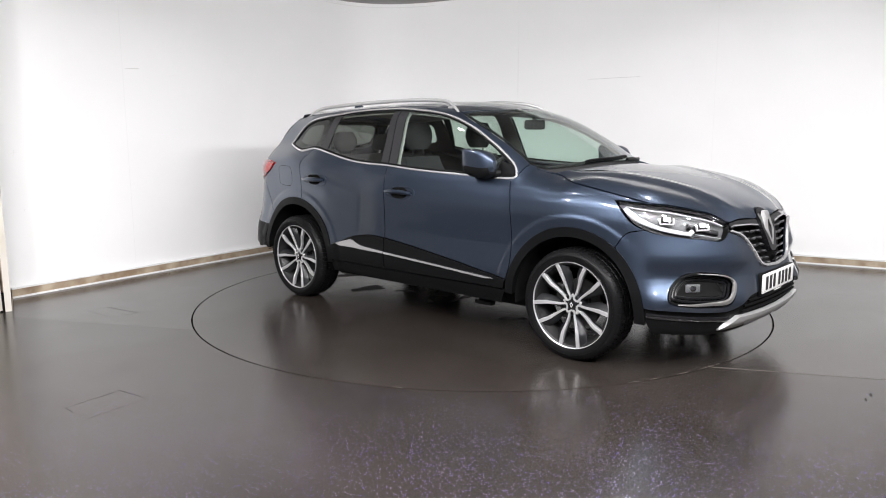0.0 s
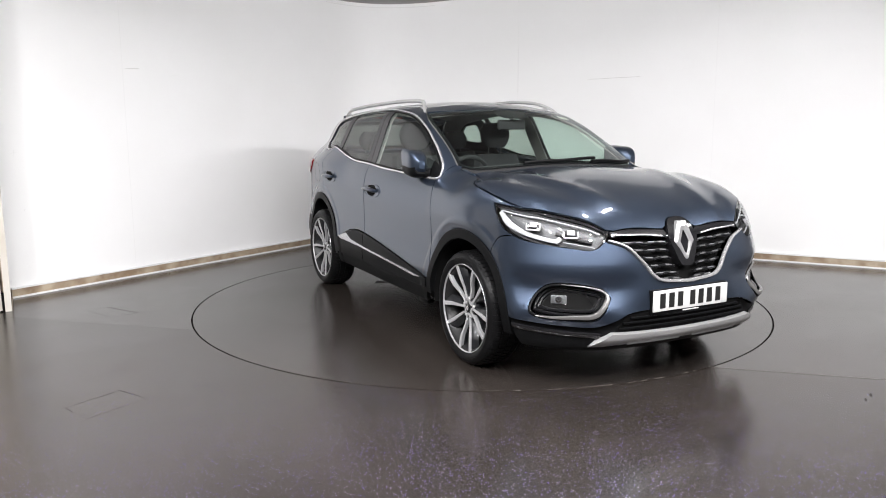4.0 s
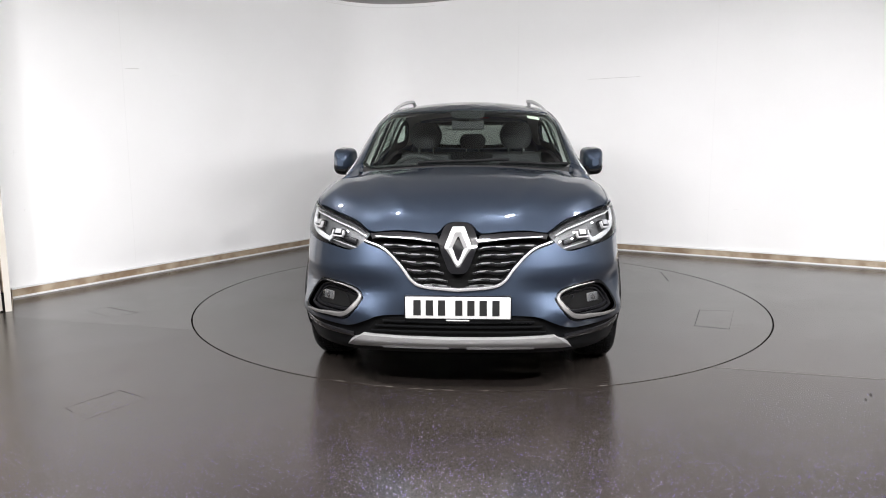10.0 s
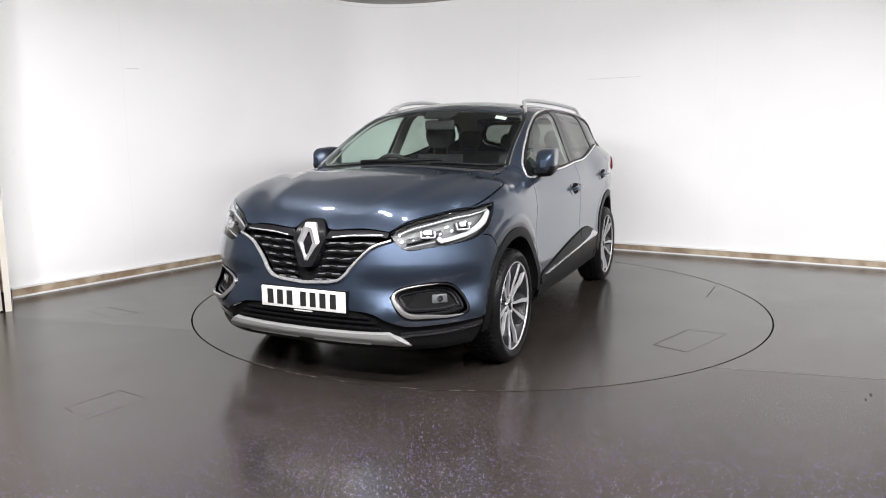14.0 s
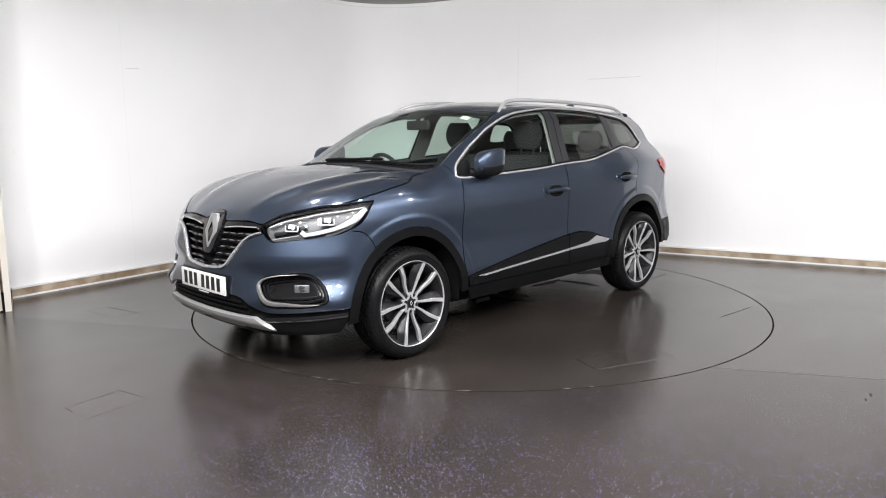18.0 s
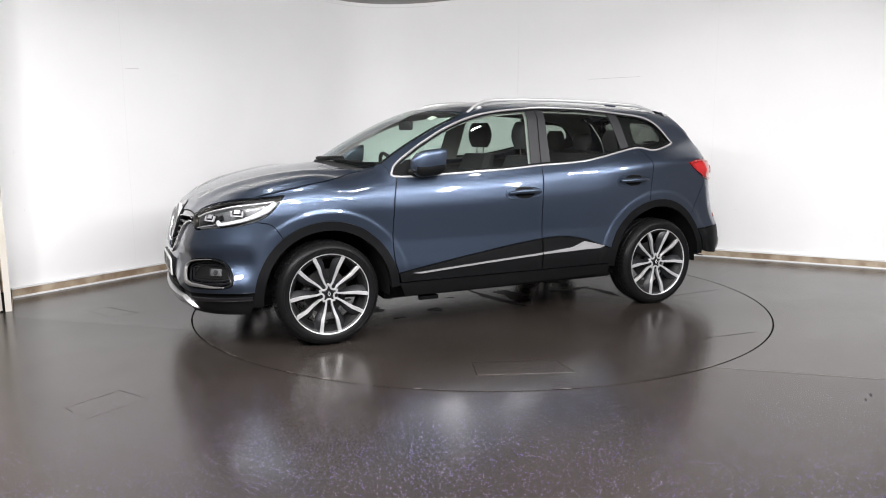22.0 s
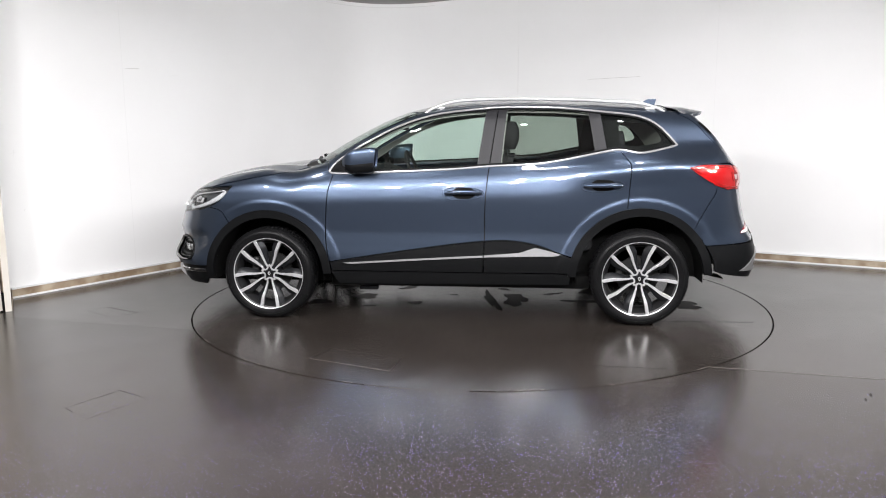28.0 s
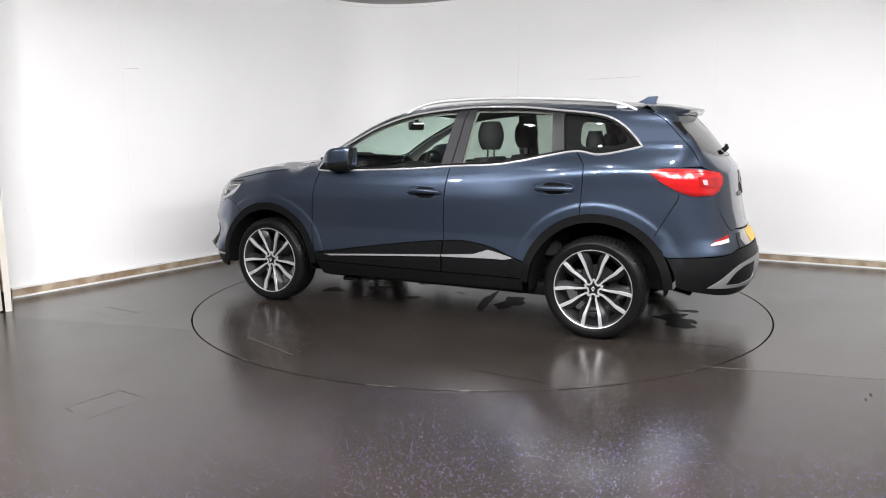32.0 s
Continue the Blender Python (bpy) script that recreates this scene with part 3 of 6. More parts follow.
    bm = prism([*offset_line(np.array(bend), -0.006).tolist(), *offset_line(np.array(bend), -0.001)[::-1].tolist()], CEILING - 0.048, CEILING - 0.040)
    structure("trim", bm, PALEMARK, "faint bead round the corner under the ceiling", "trim")
    # post at the end of the wall, a dark gap and the leaf of a door beside it
    post = part("door_post", prism([(-3.96, -0.16), (-3.868, -0.142), (-3.577, -0.582), (-3.617, -0.603)], 0.0, CEILING), CREAMWOOD)
    tagged(post, "pale painted post at the end of the wall", "post", kind="structure")
    structure("post_joint", prism([(-3.70, -0.50), (-3.612, -0.596), (-3.630, -0.608), (-3.72, -0.52)], 0.0, 0.15), MATT_BLACK, "black broken foot of the joint", "joint", False)
    structure("post_joint", prism([(-3.70, -0.50), (-3.612, -0.596), (-3.622, -0.602), (-3.71, -0.51)], 0.15, 1.45), SKIRTING, "brown open joint beside the post", "joint", False)
    structure("door_1", prism([(-3.633, -0.640), (-4.9, -0.823), (-4.9, -0.80), (-3.633, -0.612)], 0.012, CEILING - 0.3), CREAMWOOD, "cream painted door leaf with a scuffed foot", "door", False)
    structure("trim", prism([(-3.645, -0.648), (-4.9, -0.831), (-4.9, -0.825), (-3.645, -0.642)], 0.012, 0.11), SKIRTING, "brown kicked foot of the door", "trim", False)
    structure("post_foot", prism([(-3.855, -0.146), (-3.573, -0.578), (-3.569, -0.589), (-3.848, -0.148)], 0.0, 0.085), SKIRTING, "brown dirt at the foot of the post", "trim", False)


def build_turntable():
    table = new("turntable")
    tagged(table, "round turntable covered in plain dark vinyl", "turntable")
    bm = bmesh.new()
    r = DISC_R - 0.006
    prism([(r * math.cos(a), r * math.sin(a)) for a in np.linspace(0, math.tau, 145)[:-1]], -0.05, 0.0, bm=bm)
    part("disc", bm, FLOOR, table, smooth=False)
    # a cover let into the disc, its edges worn pale
    q = [Vector((*c, 0.0015)) for c in ((0.826, 1.529), (0.354, 1.693), (0.38, 1.937), (0.906, 1.743))]
    for i in range(4):
        c, d = q[i], q[(i + 1) % 4]
        k = (d - c).normalized()
        n = Vector((-k.y, k.x, 0)) * (0.003 if i == 3 else 0.0018)
        bm = bmesh.new()
        bm.faces.new([bm.verts.new(v) for v in (c - n, d - n, d + n, c + n)])
        part("cover_joint", bm, PALE if i == 2 else FAINT, table, "worn joint of the cover", False)
    # seams across the disc
    for a, b in (((-2.0, 0.62), (-1.1, 0.66)), ((-1.2, 1.75), (-0.75, 1.72))):
        c, d = Vector((*a, 0.0012)), Vector((*b, 0.0012))
        n = Vector((0, 0.002, 0))
        bm = bmesh.new()
        bm.faces.new([bm.verts.new(v) for v in (c - n, d - n, d + n, c + n)])
        part("seam", bm, MATT_BLACK, table, "", False)
    # pale chips along the rim
    rng = random.Random(5)
    for k in range(48):
        a0 = rng.uniform(0, math.tau)
        w, l = rng.uniform(0.002, 0.006), rng.uniform(0.01, 0.05)
        bm = bmesh.new()
        bm.faces.new([bm.verts.new((rr * math.cos(a), rr * math.sin(a), 0.0012)) for rr, a in ((r, a0), (r, a0 + l), (r - w, a0 + l * 0.8), (r - w * 0.6, a0 + l * 0.2))])
        part("rim_chip", bm, PALE, table, "", False)
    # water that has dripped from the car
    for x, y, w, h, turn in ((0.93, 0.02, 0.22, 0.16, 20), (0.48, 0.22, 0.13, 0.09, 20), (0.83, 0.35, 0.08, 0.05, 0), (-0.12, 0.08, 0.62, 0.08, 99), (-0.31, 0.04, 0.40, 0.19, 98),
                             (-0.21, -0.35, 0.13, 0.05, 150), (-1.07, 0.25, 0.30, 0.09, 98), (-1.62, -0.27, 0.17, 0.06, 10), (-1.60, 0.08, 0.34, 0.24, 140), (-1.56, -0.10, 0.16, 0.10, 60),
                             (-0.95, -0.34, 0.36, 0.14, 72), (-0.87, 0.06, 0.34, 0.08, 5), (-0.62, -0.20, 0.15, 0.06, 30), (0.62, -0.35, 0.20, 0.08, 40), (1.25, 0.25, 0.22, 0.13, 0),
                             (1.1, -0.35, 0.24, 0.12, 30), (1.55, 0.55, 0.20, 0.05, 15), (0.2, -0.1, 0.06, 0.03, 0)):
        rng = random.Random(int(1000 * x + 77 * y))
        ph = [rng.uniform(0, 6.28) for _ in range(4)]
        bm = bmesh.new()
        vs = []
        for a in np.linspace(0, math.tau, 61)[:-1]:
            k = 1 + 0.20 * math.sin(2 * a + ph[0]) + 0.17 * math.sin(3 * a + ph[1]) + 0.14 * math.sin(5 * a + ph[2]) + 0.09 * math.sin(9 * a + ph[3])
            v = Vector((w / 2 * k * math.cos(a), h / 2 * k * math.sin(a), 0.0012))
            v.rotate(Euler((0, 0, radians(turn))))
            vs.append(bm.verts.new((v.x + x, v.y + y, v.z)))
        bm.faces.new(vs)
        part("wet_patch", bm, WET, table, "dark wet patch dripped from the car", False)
    return table


def build_lamps():
    for lx, ly in LAMPS:
        lamp = new("ceiling_light")
        lamp.location = (lx, ly, CEILING)
        tagged(lamp, "square white ceiling light panel", "ceiling light", "ceiling lights")
        h = LAMP_SIZE / 2
        bm = bmesh.new()
        for sx, sy, dx, dy in ((1, 0, 0.02, 2 * h + 0.04), (-1, 0, 0.02, 2 * h + 0.04), (0, 1, 2 * h, 0.02), (0, -1, 2 * h, 0.02)):
            box(bm, (sx * (h + 0.01), sy * (h + 0.01), -0.035), (dx, dy, 0.07))
        part("frame", bm, WHITE_METAL, lamp, smooth=False)
        part("diffuser", boxed((0, 0, -0.025), (2 * h, 2 * h, 0.05)), LAMP_GLOW, lamp, smooth=False)
    # bodies for the floods, the added downward fill lamps among them
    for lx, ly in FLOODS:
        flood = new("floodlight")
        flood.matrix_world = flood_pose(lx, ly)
        tagged(flood, "white square floodlight under the ceiling, added as fill where aimed down", "floodlight", "floodlights")
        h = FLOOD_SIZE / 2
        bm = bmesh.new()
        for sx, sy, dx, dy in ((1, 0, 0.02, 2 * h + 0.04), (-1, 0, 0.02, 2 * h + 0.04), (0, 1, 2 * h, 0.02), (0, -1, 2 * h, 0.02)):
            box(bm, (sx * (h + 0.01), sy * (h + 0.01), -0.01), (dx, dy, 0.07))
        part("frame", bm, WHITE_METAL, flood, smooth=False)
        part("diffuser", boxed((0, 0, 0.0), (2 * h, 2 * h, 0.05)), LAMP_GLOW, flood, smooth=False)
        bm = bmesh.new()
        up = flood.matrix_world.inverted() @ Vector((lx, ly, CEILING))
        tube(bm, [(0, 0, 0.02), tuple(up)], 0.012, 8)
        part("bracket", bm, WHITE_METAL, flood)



# ---- the car: outlines on its skin, seen from the side (x, z), round the nose and round the tail (angle, z) ----
DLO_LOW = [(0.873, 1.072), (0.805, 1.053), (0.395, 1.066), (-0.006, 1.084), (-0.282, 1.105), (-0.594, 1.120), (-0.786, 1.147), (-0.977, 1.185),
           (-1.168, 1.215), (-1.321, 1.195), (-1.52, 1.232), (-1.575, 1.250)]
DLO_TOP = [(-1.575, 1.250), (-1.525, 1.312), (-1.455, 1.380), (-1.371, 1.432), (-1.257, 1.464), (-1.036, 1.489), (-0.789, 1.514), (-0.589, 1.522),
           (-0.333, 1.522), (0.02, 1.490), (0.225, 1.448), (0.425, 1.375), (0.584, 1.293), (0.68, 1.238), (0.823, 1.142), (0.873, 1.072)]
LINE_A = [(0.836, 1.056), (0.859, 0.967), (0.871, 0.907), (0.889, 0.683), (0.881, 0.521), (0.857, 0.432)]
LINE_B = [(-0.276, 1.105), (-0.269, 1.050), (-0.255, 0.915), (-0.248, 0.755), (-0.248, 0.591)]
LINE_C = [(-1.168, 1.215), (-1.221, 1.155), (-1.241, 1.110), (-1.236, 0.977), (-1.222, 0.80)]
HOOD_EDGE = [(1.76, 0.953), (1.68, 0.975), (1.60, 0.992), (1.50, 1.011), (1.402, 1.030), (1.254, 1.054), (1.126, 1.078), (1.03, 1.098), (0.95, 1.118)]
ROOF_EDGE = [(0.90, 1.143), (0.75, 1.236), (0.55, 1.342), (0.35, 1.431), (0.2, 1.489), (0.0, 1.533), (-0.3, 1.550), (-0.8, 1.541), (-1.25, 1.515), (-1.52, 1.487)]
GATE = [(-1.52, 1.487), (-1.672, 1.425), (-1.790, 1.310), (-1.878, 1.217), (-1.935, 1.128)]
# round the nose
LAMP_TOP = [(1.195, 0.967), (0.98, 0.953), (0.86, 0.943), (0.63, 0.898), (0.50, 0.840)]
LAMP_LOW = [(0.50, 0.840), (0.525, 0.797), (0.588, 0.755), (0.72, 0.768), (0.94, 0.793), (1.095, 0.852), (1.195, 0.967)]
GRILLE_LOW = [(0.51, 0.79), (0.43, 0.765), (0.375, 0.732), (0.30, 0.662), (0.245, 0.602), (0.18, 0.574), (0.0, 0.560)]
GRILLE_TOP = [(0.0, 0.892), (0.06, 0.888), (0.095, 0.868), (0.13, 0.838), (0.27, 0.846), (0.39, 0.850), (0.50, 0.840)]
FOG = [(0.496, 0.516), (0.530, 0.558), (0.615, 0.580), (0.74, 0.590), (0.825, 0.572), (0.882, 0.512), (0.892, 0.436), (0.825, 0.412), (0.71, 0.406), (0.582, 0.408), (0.530, 0.452)]
PAINT_LOW = [(1.02, 0.385), (0.80, 0.378), (0.62, 0.368), (0.55, 0.374), (0.47, 0.405), (0.41, 0.430), (0.30, 0.438), (0.0, 0.440)]
SKID = [(0.0, 0.324), (0.30, 0.327), (0.493, 0.334), (0.55, 0.298), (0.605, 0.256), (0.53, 0.256), (0.46, 0.262), (0.0, 0.266)]
# round the tail
LIGHT = [(1.135, 1.100), (1.025, 1.117), (0.854, 1.112), (0.70, 1.098), (0.585, 1.078), (0.58, 1.02), (0.62, 0.975), (0.70, 0.950), (0.851, 0.951), (0.959, 0.986), (1.06, 1.044)]
ARCH_F, ARCH_R, ARCH_BAND = 0.467, 0.494, 0.054
RELIEF = curve((0.30, 0.0), (0.36, 0.010), (0.415, 0.024), (0.50, -0.006), (0.575, -0.022), (0.65, 0.008), (0.76, 0.0))


def nose_relief(uv):
    return RELIEF(uv[:, 1]) * ramp(np.abs(uv[:, 0]), 0.25, 0.5) * (1 - ramp(np.abs(uv[:, 0]), 0.95, 1.05))


def hood_relief(uv):
    x, y = uv[:, 0], np.abs(uv[:, 1])
    ridge = 0.27 + 0.33 * np.clip((2.1 - x) / 1.05, 0, 1)
    return 0.010 * np.exp(-((y - ridge) / 0.055) ** 2) * ramp(2.12 - x, 0, 0.2) - 0.006 * np.exp(-((y - ridge - 0.13) / 0.06) ** 2) * ramp(x, 1.0, 1.3)


def arc(wx, r, a0, a1, n=24):
    return [(wx + r * math.cos(a), HUB_Z + r * math.sin(a)) for a in np.radians(np.linspace(a0, a1, n))]


def run(line, x0, x1):
    """The run of a smooth line between two x."""
    p = smooth(line, 0.02)
    lo, hi = min(x0, x1), max(x0, x1)
    q = p[(p[:, 0] >= lo - 1e-6) & (p[:, 0] <= hi + 1e-6)]
    return q if (q[0, 0] < q[-1, 0]) == (x0 < x1) else q[::-1]


LAMP_IN, LAMP_OUT = run(LAMP_TOP, 0.98, 0.50), run(LAMP_TOP, 0.98, 1.195)
HOOD_EDGE[0] = tuple(from_nose(LAMP_IN[:1])[0][[0, 2]].tolist())
JOINT = tuple(from_nose(run(LAMP_LOW, 1.01, 1.195))[0][[0, 2]].tolist())
SEAM = [JOINT, (1.668, 0.789), (1.607, 0.708)]


def flip(line):
    return [(-u, v) for u, v in reversed(line)]


def on_skin(chart, pts, lift=0.0):
    p = chart(np.array(pts, float))
    n = normals(p)
    return p + n * lift, n


def line_z(line, x):
    p = smooth(line, 0.01)
    i = np.argsort(p[:, 0])
    return float(np.interp(x, p[i, 0], p[i, 1]))


def strip_on(name, chart, pts, width, height, mat, parent, label="", closed=False, mirror=False, lift=0.0, relief=None):
    uv = np.array(pts, float)
    p, n = on_skin(chart, uv)
    if relief is not None:
        p = p + n * relief(uv)[:, None]
    return ribbon(name, p, n, width, height, mat, parent, label, closed, mirror, lift)


def body_sides(car, m):
    rear_low = run(LAMP_LOW, 1.01, 1.195)
    lamp_edge = from_nose(rear_low)[:, [0, 2]][::-1]
    wing = loop(lamp_edge, SEAM, arc(AXLE, ARCH_F, 54, 167), LINE_A[::-1],
                [(0.836, 1.056), (0.873, 1.072)], [(0.873, 1.072), (0.885, 1.12), (0.90, 1.143)], [(0.90, 1.143), (0.93, 1.136), (0.95, 1.118)], HOOD_EDGE[::-1], np.vstack([from_nose(LAMP_OUT)[:-1, [0, 2]], lamp_edge[:1]]))
    panel("wing", from_side, wing, PAINT, car, grid=0.012, gap=0.0035, mirror=m)
    front = loop(run(DLO_LOW, 0.836, -0.276), LINE_B, [(-0.248, 0.591), (-0.008, 0.564), (0.397, 0.506), (0.63, 0.468), (0.857, 0.432)], LINE_A[::-1])
    door = panel("front_door", from_side, front, PAINT, car, grid=0.02, gap=0.0035, mirror=m)
    back = loop(run(DLO_LOW, -0.276, -1.168), LINE_C, arc(-AXLE, ARCH_R, 77, 18), [(-0.874, 0.476), (-0.759, 0.512), (-0.602, 0.568), (-0.406, 0.597), (-0.248, 0.591)], LINE_B[::-1])
    rear = panel("rear_door", from_side, back, PAINT, car, grid=0.014, gap=0.0035, mirror=m)
    frame_ = loop(ROOF_EDGE, GATE, [(-1.935, 1.128), (-1.80, 1.124), (-1.70, 1.117), (-1.628, 1.100)],
                  [(-1.628, 1.100), (-1.712, 1.042), (-1.828, 0.974)], [(-1.828, 0.974), (-1.820, 0.923), (-1.768, 0.834), (-1.680, 0.672)], arc(-AXLE, ARCH_R, 136, 77),
                  LINE_C[::-1], run(DLO_LOW, -1.168, -1.549), DLO_TOP, [(0.873, 1.072), (0.885, 1.12), (0.90, 1.143)])
    panel("side_frame", from_side, frame_, PAINT, car, grid=0.014, mirror=m)
    cabin = loop(ROOF_EDGE, [(-1.52, 1.487), (-1.66, 1.40), (-1.72, 1.25)], [(-1.72, 1.25), (-1.56, 1.25)], DLO_TOP, [(0.873, 1.072), (0.885, 1.12), (0.90, 1.143)])
    panel("pillar_lining", from_side, cabin, TRIM_PALE, car, "pale grey pillar and roof lining", lift=-0.035, rim=0.004, gap=-0.01, mirror=m)
    quarter = loop([(-1.04, 1.50), (-1.25, 1.495), (-1.45, 1.46), (-1.56, 1.40), (-1.62, 1.26)], [(-1.62, 1.26), (-1.5, 1.20), (-1.2, 1.17), (-0.99, 1.15)], [(-0.99, 1.15), (-1.04, 1.50)])
    light_ = loop([(-1.20, 1.425), (-1.37, 1.408), (-1.445, 1.355), (-1.47, 1.29), (-1.39, 1.268), (-1.23, 1.258), (-1.18, 1.29), (-1.175, 1.40), (-1.20, 1.425)], step=0.02)
    panel("quarter_lining", from_side, quarter, BLACK, car, "dark lining round the quarter window", holes=[light_], lift=-0.03, rim=0.004, gap=0, mirror=m)
    card = loop([(0.84, 1.03), (0.4, 1.055), (0.0, 1.075), (-0.3, 1.095), (-0.8, 1.14), (-1.15, 1.20), (-1.6, 1.22), (-1.88, 1.19)], [(-1.88, 1.19), (-1.92, 0.8)], [(-1.92, 0.8), (-0.8, 0.82), (-0.7, 0.4)], [(-0.7, 0.4), (0.8, 0.4)], [(0.8, 0.4), (0.86, 0.75), (0.84, 1.03)])
    panel("door_card", from_side, card, TRIM_DARK, car, "dark cabin side lining", lift=-0.06, rim=0.03, mirror=m)
    # glazing: panes with dark pillar covers between them, a bright surround
    dlo = loop(DLO_LOW, DLO_TOP, step=0.025)
    full = shrink(dlo, 0.010)

    def slice_(x_low0, x_top0, x_low1, x_top1):
        """The part of the glazing between two slanting lines (front one first)."""
        def side_of(p, xl, xt):
            return p[:, 0] - (xl + (xt - xl) * (p[:, 1] - 1.10) / 0.42)
        pts = full.copy()
        for keep, xl, xt in ((-1, x_low0, x_top0), (1, x_low1, x_top1)):
            d = side_of(pts, xl, xt) * keep
            out = []
            for i in range(len(pts)):
                j = (i + 1) % len(pts)
                if d[i] >= 0:
                    out.append(pts[i])
                if (d[i] >= 0) != (d[j] >= 0):
                    out.append(pts[i] + (pts[j] - pts[i]) * d[i] / (d[i] - d[j]))
            pts = np.array(out)
        return loop(*[np.array([pts[i], pts[(i + 1) % len(pts)]]) for i in range(len(pts))], step=0.04)

    panel("front_window", from_side, slice_(1.2, 1.2, -0.19, -0.25), GLASS, door, lift=-0.006, rim=0.004, gap=0, mirror=m)
    panel("pillar_cover", from_side, slice_(-0.19, -0.25, -0.271, -0.331), PILLAR, door, "dark grey pillar cover", lift=-0.001, rim=0.006, gap=0.001, mirror=m)
    panel("pillar_cover", from_side, slice_(-0.277, -0.337, -0.355, -0.395), PILLAR, rear, "dark grey pillar cover", lift=-0.001, rim=0.006, gap=0.001, mirror=m)
    panel("pillar_seal", from_side, slice_(-0.20, -0.26, -0.345, -0.385), BLACK, car, "black rubber pillar seal", lift=-0.010, rim=0.004, gap=0, mirror=m)
    panel("pillar_lining", from_side, slice_(-0.185, -0.245, -0.36, -0.40), TRIM_PALE, car, "pale inner pillar lining", lift=-0.03, rim=0.004, gap=0, mirror=m)
    panel("rear_window", from_side, slice_(-0.355, -0.395, -1.02, -0.955), GLASS_DARK, rear, lift=-0.006, rim=0.004, gap=0, mirror=m)
    panel("pillar_cover", from_side, slice_(-1.02, -0.955, -1.105, -1.035), PILLAR, rear, "dark grey pillar cover", lift=-0.001, rim=0.006, gap=0.001, mirror=m)
    panel("quarter_window", from_side, slice_(-1.112, -1.042, -2.2, -2.2), GLASS_DARK, car, lift=-0.006, rim=0.004, gap=0, mirror=m)
    strip_on("window_surround", from_side, shrink(dlo, 0.004), 0.014, 0.006, SURROUND, car, "bright chrome window surround", True, m)
    strip_on("window_seal", from_side, shrink(dlo, 0.017), 0.012, 0.003, BLACK, car, "", True, m)
    # black lower cladding with a chrome insert
    panel("door_cladding", from_side, loop([(0.857, 0.432), (0.63, 0.468), (0.397, 0.506), (-0.008, 0.564), (-0.245, 0.590)], [(-0.245, 0.590), (-0.237, 0.37)], [(-0.237, 0.37), (0.842, 0.37)], [(0.842, 0.37), (0.857, 0.432)]),
          BLACK, door, "black plastic lower door cladding", lift=0.012, mirror=m)
    panel("door_cladding", from_side, loop([(-0.250, 0.590), (-0.406, 0.597), (-0.602, 0.568), (-0.759, 0.512), (-0.868, 0.474)], [(-0.868, 0.474), (-0.851, 0.40), (-0.85, 0.37)], [(-0.85, 0.37), (-0.242, 0.37)], [(-0.242, 0.37), (-0.250, 0.590)]),
          BLACK, rear, "black plastic lower door cladding", lift=0.012, mirror=m)
    panel("sill", from_side, loop([(0.856, 0.366), (-0.85, 0.366)], [(-0.85, 0.366), (-0.84, 0.280)], [(-0.84, 0.280), (0.80, 0.265)], [(0.80, 0.265), (0.856, 0.366)]), BLACK, car, "black plastic sill", lift=0.0, mirror=m)
    panel("chrome_insert", from_side, loop([(0.765, 0.428), (0.25, 0.462), (-0.237, 0.491)], [(-0.237, 0.491), (-0.237, 0.477)], [(-0.237, 0.477), (0.25, 0.450), (0.70, 0.421)], [(0.70, 0.421), (0.765, 0.428)]),
          INSERT, door, "slim chrome door strip", lift=0.020, rim=0.012, gap=0, grid=0.03, mirror=m)
    panel("chrome_insert", from_side, loop([(-0.246, 0.492), (-0.45, 0.508), (-0.50, 0.515), (-0.600, 0.549)], [(-0.600, 0.549), (-0.69, 0.528), (-0.783, 0.502)], [(-0.783, 0.502), (-0.72, 0.489), (-0.6, 0.488), (-0.246, 0.478)], [(-0.246, 0.478), (-0.246, 0.492)]),
          INSERT, rear, "chrome door strip widening to a blade", lift=0.020, rim=0.012, gap=0, grid=0.03, mirror=m)
    for wx, a0, a1, name, ro in ((AXLE, -5, 178, "front_arch", ARCH_F), (-AXLE, 2, 176, "rear_arch", ARCH_R)):
        ri = ro - ARCH_BAND
        panel(name, from_side, loop(arc(wx, ro + 0.002, a0, a1, 40), [arc(wx, ro, a1, a1, 1)[0], arc(wx, ri, a1, a1, 1)[0]], arc(wx, ri, a1, a0, 40), [arc(wx, ri, a0, a0, 1)[0], arc(wx, ro, a0, a0, 1)[0]]),
              BLACK, car, "black plastic wheel arch trim", lift=0.007, rim=0.035, gap=0, mirror=m)
        s = -1 if m else 1
        bm = bmesh.new()
        ring = [[bm.verts.new((wx + r * math.cos(a), s * min(y, float(PLAN(wx + r * math.cos(a))) - 0.035), HUB_Z + r * math.sin(a))) for r, y in ((ri - 0.003, 0.872), (ri - 0.003, 0.62), (ri - 0.01, 0.56), (0.05, 0.555))] for a in np.radians(np.linspace(-6, 186, 40) if wx > 0 else np.linspace(-6, 184, 40))]
        for p, q in zip(ring, ring[1:]):
            for i in range(3):
                bm.faces.new((p[i], p[i + 1], q[i + 1], q[i]))
        part("arch_liner", bm, UNDER, car, "black felt wheel arch liner")
    # handles in their dishes
    for owner, hx, hz in ((door, -0.099, 0.923), (rear, -1.053, 0.980)):
        ell = np.array([(hx + 0.145 * math.copysign(abs(math.cos(a)) ** 0.8, math.cos(a)), hz + (0.043 + 0.008 * math.cos(a)) * math.copysign(abs(math.sin(a)) ** 0.8, math.sin(a))) for a in np.linspace(0, math.tau, 49)[:-1]])
        strip_on("handle_surround", from_side, ell, 0.008, 0.0035, PAINT, owner, "", True, m)
